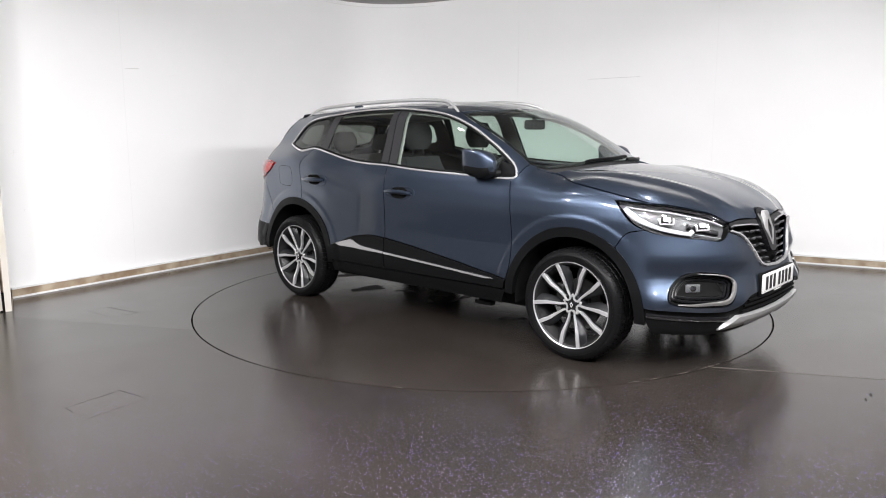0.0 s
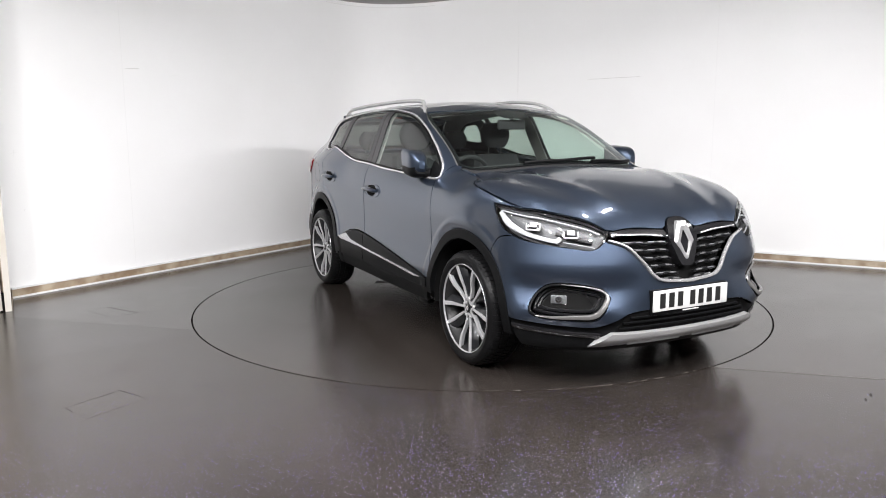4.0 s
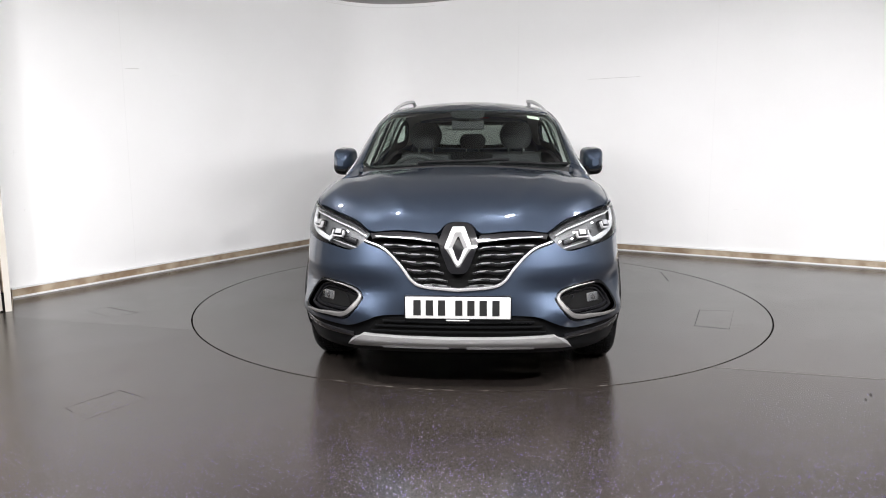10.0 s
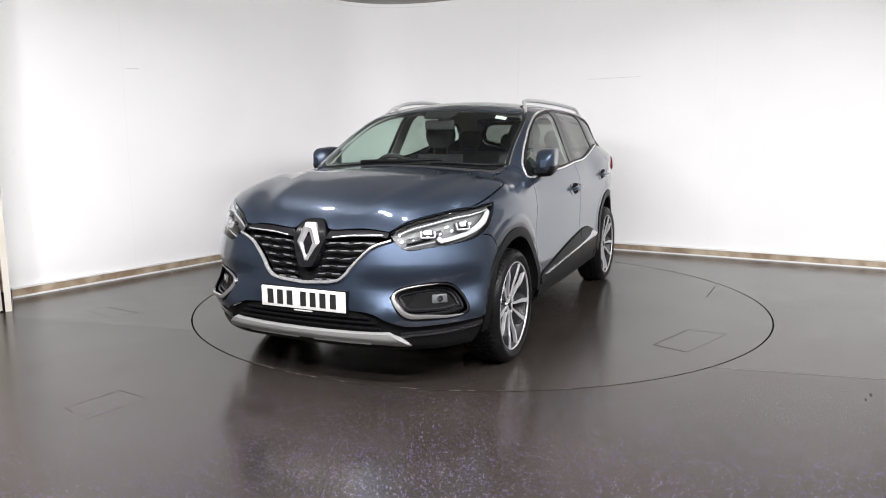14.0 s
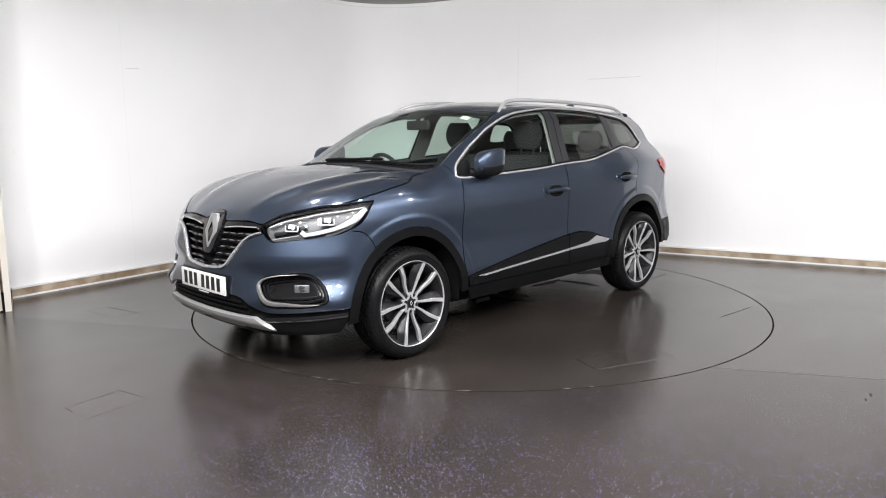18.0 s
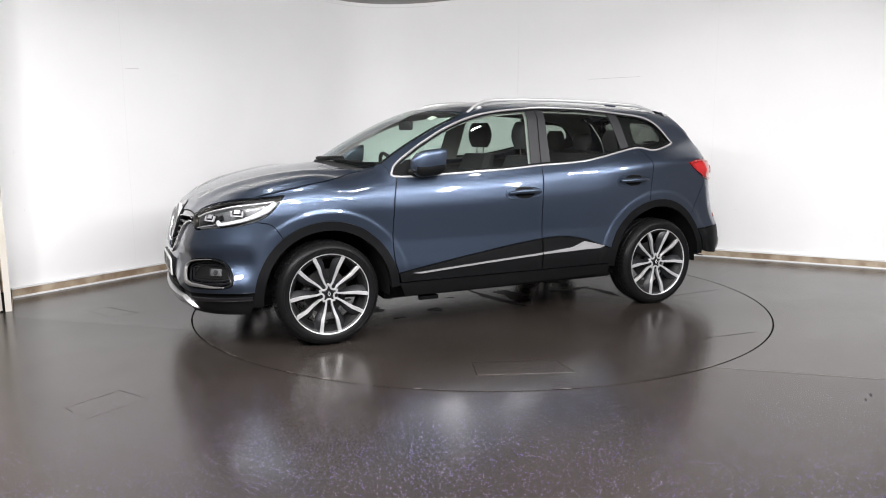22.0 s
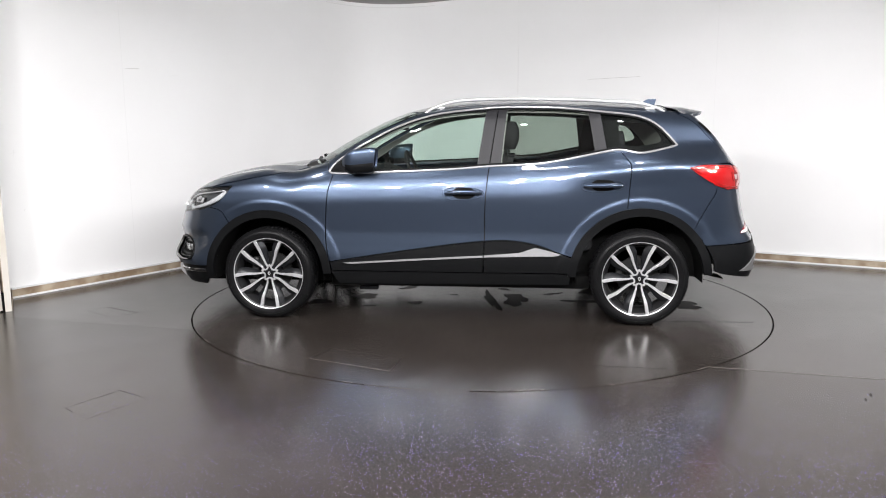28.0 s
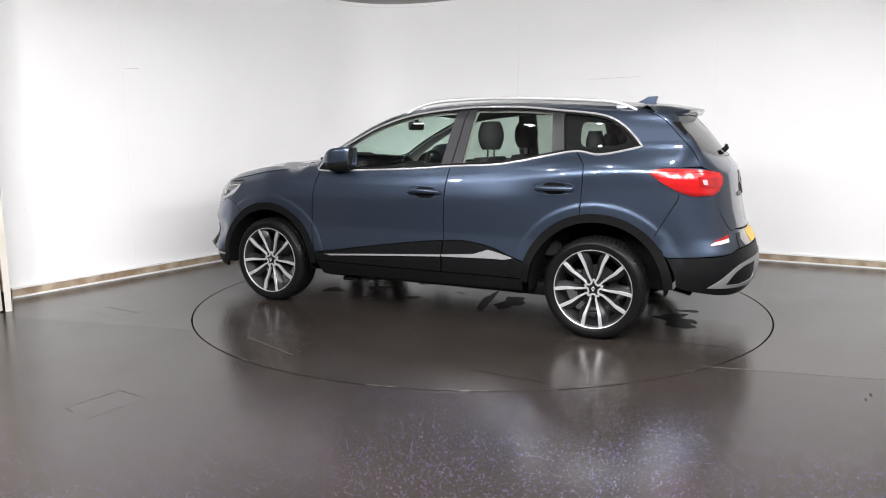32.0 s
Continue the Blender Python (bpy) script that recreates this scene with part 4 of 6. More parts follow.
        # flat dark ellipse on the skin; the hollow's shade is put into its colour
        cup = np.array([(hx - 0.003 + 0.084 * math.cos(a), hz + 0.002 + 0.043 * math.sin(a)) for a in np.linspace(0, math.tau, 33)[:-1]])
        panel("handle_hollow_patch", from_side, cup, MATT_BLACK, owner, "flat dark patch for the handle's shaded hollow", lift=0.0015, rim=0.002, gap=0, grid=0.02, mirror=m)
        xs = np.linspace(-0.128, 0.128, 17)
        p, n = on_skin(from_side, [(hx + x, hz + 0.006 * math.cos(x * 10) + (-0.02) * x) for x in xs])
        lift = 0.012 + 0.030 * (1 - (xs / 0.135) ** 2) ** 0.5
        bm = bmesh.new()
        prof = [(-0.5, -0.5), (-0.5, 0.0), (-0.34, 0.36), (-0.05, 0.5), (0.22, 0.42), (0.42, 0.12), (0.5, -0.5)]
        rings = []
        for i in range(len(xs)):
            c = p[i] + n[i] * lift[i]
            hgt = 0.031 - 0.009 * abs(xs[i] / 0.128) ** 3 - (0.006 if i in (0, 16) else 0)
            rings.append([bm.verts.new((c + np.array([0, 0, 1.0]) * u * hgt + n[i] * v * 0.020) * (1, -1 if m else 1, 1)) for u, v in prof])
        for r, q in zip(rings, rings[1:]):
            for k in range(7):
                bm.faces.new((r[k], r[(k + 1) % 7], q[(k + 1) % 7], q[k]))
        bm.faces.new(rings[0])
        bm.faces.new(rings[-1])
        bmesh.ops.recalc_face_normals(bm, faces=bm.faces)
        part("door_handle", bm, PAINT, owner)


def mirror_unit(car, m):
    s = -1 if m else 1
    # cap: a rounded shell, wider in front than behind
    bm = bmesh.new()
    nu, nv = 28, 16
    cx, cy, cz = 0.638, 0.858, 1.160

    def shell(t, a, low=0.0):
        """A point on the cap: t from its tip to its open rear, a round it."""
        ca, sa = math.cos(a), math.sin(a)
        k = max(0.10, 1 - (1 - min(t * 2.1, 1)) ** 2.2) ** 0.5 * (1 - 0.10 * max(0, (t - 0.8) / 0.2) ** 2)
        y = cy + 0.066 * k * math.copysign(abs(ca) ** 0.5, ca) - 0.020 * t + 0.008
        z = cz - 0.022 * (1 - t) + 0.004 + (0.080 if sa > 0 else 0.076 + low) * k * math.copysign(abs(sa) ** 0.5, sa) + 0.010 * ca * k
        return (cx + 0.112 - 0.232 * t - 0.012 * sa * k * t, s * y, z)

    rings = [[bm.verts.new(shell(i / nv, math.tau * j / nu)) for j in range(nu)] for i in range(nv + 1)]
    for r, q in zip(rings, rings[1:]):
        for j in range(nu):
            bm.faces.new((r[j], r[(j + 1) % nu], q[(j + 1) % nu], q[j]))
    bm.faces.new(rings[0])
    inner = [bm.verts.new(v.co + Vector((0.014, 0, 0))) for v in rings[-1]]
    cyz = sum((v.co for v in inner), Vector()) / nu
    for v in inner:
        v.co.y = cyz.y + (v.co.y - cyz.y) * 0.93
        v.co.z = cyz.z + (v.co.z - cyz.z) * 0.93
    for j in range(nu):
        bm.faces.new((rings[-1][j], rings[-1][(j + 1) % nu], inner[(j + 1) % nu], inner[j]))
    rim_ = [v.co.copy() for v in inner]
    bmesh.ops.recalc_face_normals(bm, faces=bm.faces)
    cap = part("door_mirror", bm, PAINT, car)
    bm = bmesh.new()
    bm.faces.new([bm.verts.new(v + Vector((0.003, 0, 0))) for v in rim_])
    bmesh.ops.recalc_face_normals(bm, faces=bm.faces)
    part("mirror_glass", bm, CHROME, cap, "mirror glass")
    # black lower shell under the cap
    bm = bmesh.new()
    angles = np.radians(np.linspace(196, 344, 13))
    rows = []
    for t in np.linspace(0.10, 0.97, 11):
        o = [Vector(shell(t, a, 0.022)) for a in angles]
        i_ = [Vector(shell(t, a, -0.012)) for a in angles]
        rows.append([bm.verts.new(v + Vector((0, s * 0.002 * math.cos(a), 0))) for v, a in zip(o, angles)] + [bm.verts.new(v) for v in i_[::-1]])
    for r, q in zip(rows, rows[1:]):
        for j in range(26):
            bm.faces.new((r[j], r[(j + 1) % 26], q[(j + 1) % 26], q[j]))
    bm.faces.new(rows[0])
    bm.faces.new(rows[-1])
    bmesh.ops.recalc_face_normals(bm, faces=bm.faces)
    part("mirror_skirt", bm, BLACK, cap, "black lower mirror shell")
    bm = bmesh.new()
    tube(bm, [(0.735, s * 0.785, 1.088), (0.69, s * 0.82, 1.083), (0.635, s * 0.86, 1.094)], [0.032, 0.032, 0.030], 12)
    part("mirror_foot", bm, BLACK, cap, "black mirror foot")
    tri_ = loop([(0.862, 1.073), (0.70, 1.070)], [(0.70, 1.070), (0.715, 1.175)], [(0.715, 1.175), (0.81, 1.135), (0.862, 1.073)])
    panel("mirror_corner", from_side, shrink(tri_, 0.006), BLACK, cap, "black corner plate", lift=0.001, rim=0.006, gap=0, grid=0.03, mirror=m)


def wheel(car, sx, m, spin):
    """The rim carries tyre, five pairs of spokes, bolts and cap; its local y points outwards."""
    rim_r = 0.262
    rim = part("wheel", lathe(bmesh.new(), [(0.242, -0.205), (0.258, -0.205), (0.258, -0.195), (0.240, -0.18), (0.215, -0.13), (0.218, -0.06), (0.238, -0.035), (0.244, -0.014),
                                            (0.258, -0.006), (rim_r, -0.010), (rim_r, -0.020), (0.252, -0.035), (0.230, -0.07), (0.228, -0.13), (0.246, -0.19)], 72, True),
               BARREL, car, "two-tone alloy wheel with machined silver spokes")
    prof = [(0.250, -0.012), (0.262, -0.002), (0.285, 0.007), (0.305, 0.006), (0.319, -0.006), (0.328, -0.022), (0.332, -0.036), (0.3325, -0.052), (0.329, -0.054), (0.329, -0.062),
            (0.3325, -0.064), (0.3325, -0.098), (0.329, -0.100), (0.329, -0.110), (0.3325, -0.112), (0.3325, -0.146), (0.329, -0.148), (0.329, -0.156), (0.3325, -0.158),
            (0.329, -0.188), (0.322, -0.204), (0.300, -0.216), (0.275, -0.214), (0.250, -0.200)]
    part("tyre", lathe(bmesh.new(), prof, 96), RUBBER, rim, "black low-profile tyre")
    # tread blocks in four rings round the tyre
    bm = bmesh.new()
    for edge, shift in (([(0.318, -0.0045), (0.3305, -0.020), (0.3360, -0.036), (0.3370, -0.052)], 0.0), ([(0.337, -0.064), (0.337, -0.098)], 0.5),
                                        ([(0.337, -0.112), (0.337, -0.146)], 0.0), ([(0.337, -0.158), (0.331, -0.190)], 0.5)):
        for k in range(66):
            rows = []
            for da, sink in ((-0.042, 0.006), (-0.040, 0.0), (0.028, 0.0), (0.030, 0.006)):
                rows.append([bm.verts.new(((r - sink) * math.sin(math.tau * (k + shift) / 66 + da + (y + 0.03) * 0.5), y, (r - sink) * math.cos(math.tau * (k + shift) / 66 + da + (y + 0.03) * 0.5))) for r, y in edge])
            for p, q in zip(rows, rows[1:]):
                for i in range(len(edge) - 1):
                    bm.faces.new((p[i], p[i + 1], q[i + 1], q[i]))
            for i in (0, -1):
                bm.faces.new([r[i] for r in rows])
    bmesh.ops.recalc_face_normals(bm, faces=bm.faces)
    part("tread", bm, RUBBER, rim, "blocks of the tyre tread", False)
    bm = bmesh.new()
    lathe(bm, [(0.2935, 0.0085), (0.2945, 0.0098), (0.296, 0.0098), (0.297, 0.0085)], 72, True)
    part("tyre_bead", bm, RUBBER, rim)
    part("rim_lip", lathe(bmesh.new(), [(0.2545, -0.008), (0.2555, -0.001), (0.259, 0.001), (0.2615, -0.005), (0.261, -0.010)], 72), MACHINED, rim, "machined rim edge")
    face = curve((0.0, -0.030), (0.05, -0.030), (0.12, -0.024), (0.19, -0.010), (0.25, -0.005))
    # the spokes run straight, kink outwards and end broad at the rim
    lateral = lambda r: np.interp(r, (0.03, 0.075, 0.125, 0.178, 0.255), (0.0165, 0.0195, 0.0325, 0.0490, 0.0610))
    width = lambda r: np.interp(r, (0.03, 0.075, 0.125, 0.178, 0.255), (0.0110, 0.0125, 0.0165, 0.0215, 0.0240))
    flank = curve((0.03, 0.004), (0.07, 0.010), (0.12, 0.028), (0.165, 0.036), (0.21, 0.036), (0.25, 0.032))
    rr = np.array([0.052, 0.064, 0.075, 0.088, 0.1, 0.112, 0.122, 0.128, 0.14, 0.155, 0.170, 0.176, 0.181, 0.195, 0.21, 0.23, 0.2545])

    def arm(side):
        """One spoke beside the +z direction; side: -1 or 1."""
        bm, bf = bmesh.new(), bmesh.new()
        rows, rows_f = [], []
        for r in rr:
            a, w, y, f = float(lateral(r)), float(width(r)), float(face(r)), float(flank(r))
            z = math.sqrt(max(r * r - a * a, 0))
            xs = (a - w / 2, a + w / 2)
            rows.append([bm.verts.new((side * x, yy, z)) for x, yy in ((xs[0], y - 0.022), (xs[0], y - 0.001), (xs[0] + 0.0012, y), (xs[1] - 0.0012, y), (xs[1], y - 0.001), (xs[1], y - 0.008))])
            rows_f.append([bf.verts.new((side * x, yy, z)) for x, yy in ((xs[1] - 0.002, y - 0.007), (xs[1] + f * 0.5, y - 0.015), (xs[1] + f, y - 0.036), (xs[1] + f - 0.006, y - 0.05), (xs[0], y - 0.04), (xs[0], y - 0.02))])
        for b, rws, wrap in ((bm, rows, False), (bf, rows_f, True)):
            n = len(rws[0])
            for p, q in zip(rws, rws[1:]):
                for i in range(n if wrap else n - 1):
                    b.faces.new((p[i], p[(i + 1) % n], q[(i + 1) % n], q[i]))
            if wrap:
                b.faces.new(rws[0])
                b.faces.new(rws[-1])
            bmesh.ops.recalc_face_normals(b, faces=b.faces)
        return bm, bf

    arms = {}
    for side in (1, -1):
        bm, bf = arm(side)
        for k in range(5):
            turn = pose(0, 0, 0, 0, 72 * k + spin, 0)
            if k == 0:
                sp = part("spoke", bm, MACHINED, rim, "machined silver spoke face")
                fl = part("spoke_flank", bf, ANTHRACITE, rim, "dark grey painted spoke flank")
                arms[side] = (sp.data, fl.data)
            else:
                sp = tagged(part("spoke", arms[side][0], None, rim), "machined silver spoke face")
                fl = tagged(part("spoke_flank", arms[side][1], None, rim), "dark grey painted spoke flank")
            sp.matrix_local = fl.matrix_local = turn
    # the pairs close in a bow near the hub
    bow = bmesh.new()
    for k in range(5):
        ring = []
        for a in np.linspace(-math.pi / 2, math.pi / 2, 9):
            ring.append([(math.sin(a) * q, -0.029 + dy, 0.050 - math.cos(a) * q * 0.8) for q, dy in ((0.0125, -0.02), (0.0125, 0), (0.025, 0), (0.025, -0.02))])
        vs = [[bow.verts.new(pose(0, 0, 0, 0, 72 * k + spin, 0) @ Vector(c)) for c in r] for r in ring]
        for p, q in zip(vs, vs[1:]):
            for i in range(3):
                bow.faces.new((p[i], p[i + 1], q[i + 1], q[i]))
    bmesh.ops.recalc_face_normals(bow, faces=bow.faces)
    part("spoke_bow", bow, MACHINED, rim, "machined bows between the spokes")
    part("hub", lathe(bmesh.new(), [(0.0, -0.036), (0.060, -0.036), (0.072, -0.05), (0.075, -0.09), (0.0, -0.09)], 40), ANTHRACITE, rim)
    cap = part("hub_cap", lathe(bmesh.new(), [(0.0, -0.024), (0.020, -0.0245), (0.027, -0.027), (0.029, -0.036)], 32), GLOSS, rim, "black hub cap with a silver badge")
    bm = bmesh.new()
    for a, b in (((0, 0.014), (0.009, 0)), ((0.009, 0), (0, -0.014)), ((0, -0.014), (-0.009, 0)), ((-0.009, 0), (0, 0.014))):
        tube(bm, [(a[0], -0.0235, a[1]), (b[0], -0.0235, b[1])], 0.0022, 6)
    part("badge", bm, SATIN, cap, "small silver diamond badge")
    for k in range(5):
        a = math.radians(72 * k + spin + 36)
        b = part("wheel_bolt", lathe(bmesh.new(), [(0.0, -0.030), (0.007, -0.030), (0.0095, -0.033), (0.010, -0.045)], 12), SATIN, rim)
        b.location = (0.056 * math.sin(a), 0, 0.056 * math.cos(a))
    part("brake_disc", lathe(bmesh.new(), [(0.06, -0.105), (0.075, -0.105), (0.08, -0.118), (0.145, -0.118), (0.145, -0.14), (0.08, -0.14)], 48), BRAKE, rim, "dull steel brake disc")
    part("brake_caliper", boxed((0.125, -0.12, 0.03), (0.055, 0.06, 0.15), None, 0.012), BRAKE, rim, "grey brake caliper")
    rim.matrix_local = pose(sx * AXLE, (-1 if m else 1) * (0.881 if sx > 0 else 0.870), 0.333, 0, 0, 180 if m else 0)
    return rim


def front_end(car):
    seam3 = from_side(smooth(SEAM))
    seam_n = np.stack([np.arctan2(seam3[:, 1], seam3[:, 0] - 1.25), seam3[:, 2]], -1)
    bumper = loop(GRILLE_LOW, flip(GRILLE_LOW)[:], [(-0.51, 0.79), (-0.525, 0.797)], [(-0.525, 0.797), (-0.588, 0.755), (-0.72, 0.768), (-0.94, 0.793), (-seam_n[0, 0], seam_n[0, 1])], seam_n * (-1, 1),
                  [(-seam_n[-1, 0], 0.708), (-1.08, 0.55), (-1.02, 0.385)], [(-u, v) for u, v in PAINT_LOW], PAINT_LOW[::-1],
                  [(1.02, 0.385), (1.08, 0.55), (seam_n[-1, 0], 0.708)], seam_n[::-1], [(seam_n[0, 0], seam_n[0, 1]), (0.94, 0.793), (0.72, 0.768), (0.588, 0.755), (0.525, 0.797)], [(0.525, 0.797), (0.51, 0.79)])
    fog = loop(FOG + FOG[:1], step=0.02)
    body = panel("front_bumper", from_nose, bumper, PAINT, car, holes=[fog, fog * (-1, 1)], grid=0.035, shape=nose_relief)
    low = loop(PAINT_LOW, [(-u, v) for u, v in PAINT_LOW[::-1]], [(-1.02, 0.385), (-1.0, 0.30), (-0.96, 0.235)], [(-0.96, 0.235), (-0.5, 0.222), (0, 0.222), (0.5, 0.222), (0.96, 0.235)], [(0.96, 0.235), (1.0, 0.30), (1.02, 0.385)])
    panel("lower_bumper", from_nose, low, BLACK, car, "black plastic lower bumper", lift=-0.006)
    strip_on("bumper_crease", from_nose, smooth([(1.0, 0.345), (0.80, 0.335), (0.62, 0.325), (0.55, 0.318)]), 0.03, 0.006, GLOSS, body, "", False, False, -0.004)
    strip_on("bumper_crease", from_nose, smooth([(1.0, 0.345), (0.80, 0.335), (0.62, 0.325), (0.55, 0.318)]), 0.03, 0.006, GLOSS, body, "", False, True, -0.004)
    intake = loop([(0.47, 0.340), (0.43, 0.395), (0.38, 0.418), (0.0, 0.425), (-0.38, 0.418), (-0.43, 0.395), (-0.47, 0.340)], [(-0.47, 0.340), (0, 0.328), (0.47, 0.340)])
    panel("lower_intake", from_nose, intake, MATT_BLACK, body, "black lower air intake", lift=-0.004, rim=0.003, gap=0)
    for k, (v, w) in enumerate(((0.352, 0.45), (0.380, 0.43), (0.405, 0.39))):
        strip_on("intake_slat", from_nose, [(u, v) for u in np.linspace(-w, w, 31)], 0.010, 0.008, BLACK, body, "", False, False, 0.0)
    skid = loop(SKID[:3], SKID[2:5], SKID[4:], flip(SKID[4:])[::1], flip(SKID[2:5]), flip(SKID[:3]), step=0.02)
    pan = panel("skid_plate", from_nose, skid, SKIDSILVER, car, "satin silver skid plate", lift=0.014, rim=0.03, gap=0, grid=0.011, shape=lambda uv: 0.010 - 0.030 * (1 - ramp(uv[:, 1], 0.235, 0.312)))
    # recesses lie almost flush; a darker silver stands in for their shade
    for u0, u1 in ((0.05, 0.40), (-0.40, -0.05)):
        panel("skid_recess", from_nose, loop([(u0, 0.266), (u0 + 0.02, 0.285), (u1 - 0.03, 0.285), (u1, 0.266)], [(u1, 0.266), (u0, 0.266)], step=0.02), SKIDDARK, pan, "recess in darker silver, its shade in the colour", lift=0.013, rim=0.004, gap=0, grid=0.03)
    # fog lamps in bright bezels
    for m in (False, True):
        s = -1 if m else 1
        dish = panel("fog_surround", from_nose, shrink(fog, 0.004), BLACK, body, "black fog lamp surround", lift=-0.045, rim=-0.04, gap=0, grid=0.03, mirror=m, shape=nose_relief)
        strip_on("fog_edge", from_nose, shrink(fog, 0.008), 0.012, 0.005, BLACK, body, "black fog lamp edge", True, m, 0.0, nose_relief)
        # the bright bezel runs round the inner end and along the bottom
        bright = smooth([(0.74, 0.583), (0.62, 0.574), (0.535, 0.552), (0.504, 0.515), (0.532, 0.460), (0.582, 0.423), (0.68, 0.417), (0.78, 0.418), (0.85, 0.424)], 0.012)
        tt = np.linspace(0, 1, len(bright))
        w = np.interp(tt, [0, 0.2, 0.33, 0.45, 0.6, 0.8, 1], [0.004, 0.008, 0.012, 0.026, 0.026, 0.017, 0.005])
        mid_ = np.array([0.69, 0.50])
        bright = bright + (mid_ - bright) / np.linalg.norm(mid_ - bright, axis=1, keepdims=True) * (w / 2 - 0.002)[:, None]
        strip_on("fog_bezel", from_nose, bright, w, 0.011, BEZEL, body, "satin silver fog lamp bezel", False, m, 0.001, nose_relief)
        for d_, lift_ in ((0.030, -0.040), (0.046, -0.052)):
            ring_ = shrink(fog, d_ - 0.006)
            strip_on("fog_step", from_nose, ring_, 0.012, 0.008, GRILLE, dish, "", True, m, lift_ + 0.012, nose_relief)
        panel("fog_recess", from_nose, shrink(fog, 0.052), MATT_BLACK, dish, "", lift=-0.0425, rim=0.004, gap=0, grid=0.03, mirror=m, shape=nose_relief)
        p, n = on_skin(from_nose, [(0.755, 0.503)], -0.034)
        p = p + n * nose_relief(np.array([[0.755, 0.503]]))[:, None]
        bulb = part("fog_lamp", boxed((0, -0.004, 0), (0.082, 0.012, 0.044), None, 0.005), SKIDDARK, body, "square clear fog lamp")
        bulb.matrix_local = Matrix.Translation(p[0] * (1, s, 1)) @ Vector(n[0] * (1, s, 1)).to_track_quat("Y", "Z").to_matrix().to_4x4()
        part("fog_reflector", lathe(bmesh.new(), [(0.0, 0.004), (0.010, 0.006), (0.017, 0.004), (0.018, 0.0)], 16), CHROME, bulb, "bright reflector")
        part("fog_lens", boxed((0, 0.007, 0), (0.086, 0.006, 0.047), None, 0.002), LENS, bulb, "clear lens")
        for k in range(5):
            strip_on("fog_vent", from_nose, [(0.570 + 0.010 * k + 0.001 * j, 0.463 + 0.014 * k + 0.003 * j) for j in range(5)], 0.005, 0.006, GLOSS, dish, "", False, m, -0.036)
    # grille
    hole = loop(GRILLE_TOP, [(0.50, 0.840), (0.51, 0.79)], GRILLE_LOW, [(-u, v) for u, v in GRILLE_LOW[::-1]], [(-0.51, 0.79), (-0.50, 0.840)], [(-u, v) for u, v in GRILLE_TOP[::-1]])
    grille = panel("grille", from_nose, hole, MATT_BLACK, car, "black radiator grille with chrome details", lift=-0.05, rim=-0.045, gap=-0.004, grid=0.03)
    chrome = smooth(GRILLE_LOW, 0.015)
    full = np.vstack([chrome, (chrome * (-1, 1))[::-1][1:]])
    w = 0.014 + 0.010 * (1 - np.abs(full[:, 0]) / 0.51)
    strip_on("grille_surround", from_nose, full + np.array([0, 0.008]), w * 0.85, 0.012, TRIMBRIGHT, grille, "polished chrome grille surround", False, False, 0.004)
    panel("grille_brow", from_nose, loop(GRILLE_TOP[3:], [(0.50, 0.840), (0.487, 0.813)], [(0.487, 0.813), (0.39, 0.820), (0.27, 0.815), (0.10, 0.795)], [(0.10, 0.795), (0.13, 0.838)]), GLOSS, grille, "gloss black upper grille bar", lift=-0.004, rim=0.02, gap=0.001, grid=0.03)
    panel("grille_brow", from_nose, loop(GRILLE_TOP[3:], [(0.50, 0.840), (0.487, 0.813)], [(0.487, 0.813), (0.39, 0.820), (0.27, 0.815), (0.10, 0.795)], [(0.10, 0.795), (0.13, 0.838)]), GLOSS, grille, "gloss black upper grille bar", lift=-0.004, rim=0.02, gap=0.001, grid=0.03, mirror=True)
    widths = curve((0.56, 0.16), (0.60, 0.235), (0.66, 0.295), (0.73, 0.365), (0.77, 0.435), (0.80, 0.485))
    for m in (False, True):
        strip_on("grille_blade", from_nose, smooth([(0.468, 0.824), (0.37, 0.820), (0.27, 0.816), (0.158, 0.804)], 0.02), 0.009, 0.006, TRIMBRIGHT, grille, "slim chrome grille blade", False, m, 0.001)
        for k, v in enumerate((0.775, 0.735, 0.695, 0.655, 0.615, 0.585)):
            u1 = float(widths(v)) - 0.012
            u0 = max(0.02, 0.115 - 0.55 * max(0, 0.72 - v))
            us = np.linspace(u0, u1, max(8, int((u1 - u0) / 0.012)))
            ph = 0.6 * k
            pts = [(u, v + 0.035 * (u - u0) + 0.004 * math.tanh(3 * math.sin(u * 42 + ph))) for u in us]
            strip_on("grille_bar", from_nose, pts, 0.011, 0.012, GRILLE, grille, "black grille bar", False, m, -0.022)
            n = max(1, int((u1 - u0) / 0.075))
            for j in range(n):
                a = u0 + (j + 0.25) * (u1 - u0) / n
                b = a + 0.045
                if b < u1:
                    strip_on("grille_tip", from_nose, [(u, v + 0.035 * (u - u0) + 0.002) for u in np.linspace(a, b, 5)], 0.007, 0.004, FLECK, grille, "small grey grille fleck", False, m, -0.012)
    # emblem: a plain silver diamond frame in a black housing
    house = loop([(0.0, 0.892), (0.055, 0.886), (0.088, 0.866), (0.115, 0.80)], [(0.115, 0.80), (0.085, 0.73), (0.045, 0.655), (0.0, 0.645)], [(0.0, 0.645), (-0.045, 0.655), (-0.085, 0.73), (-0.115, 0.80)], [(-0.115, 0.80), (-0.088, 0.866), (-0.055, 0.886), (0.0, 0.892)], step=0.02)
    panel("emblem_housing", from_nose, house, GLOSS, grille, "gloss black emblem housing", lift=0.006, rim=0.05, gap=0, grid=0.02)
    bm = bmesh.new()
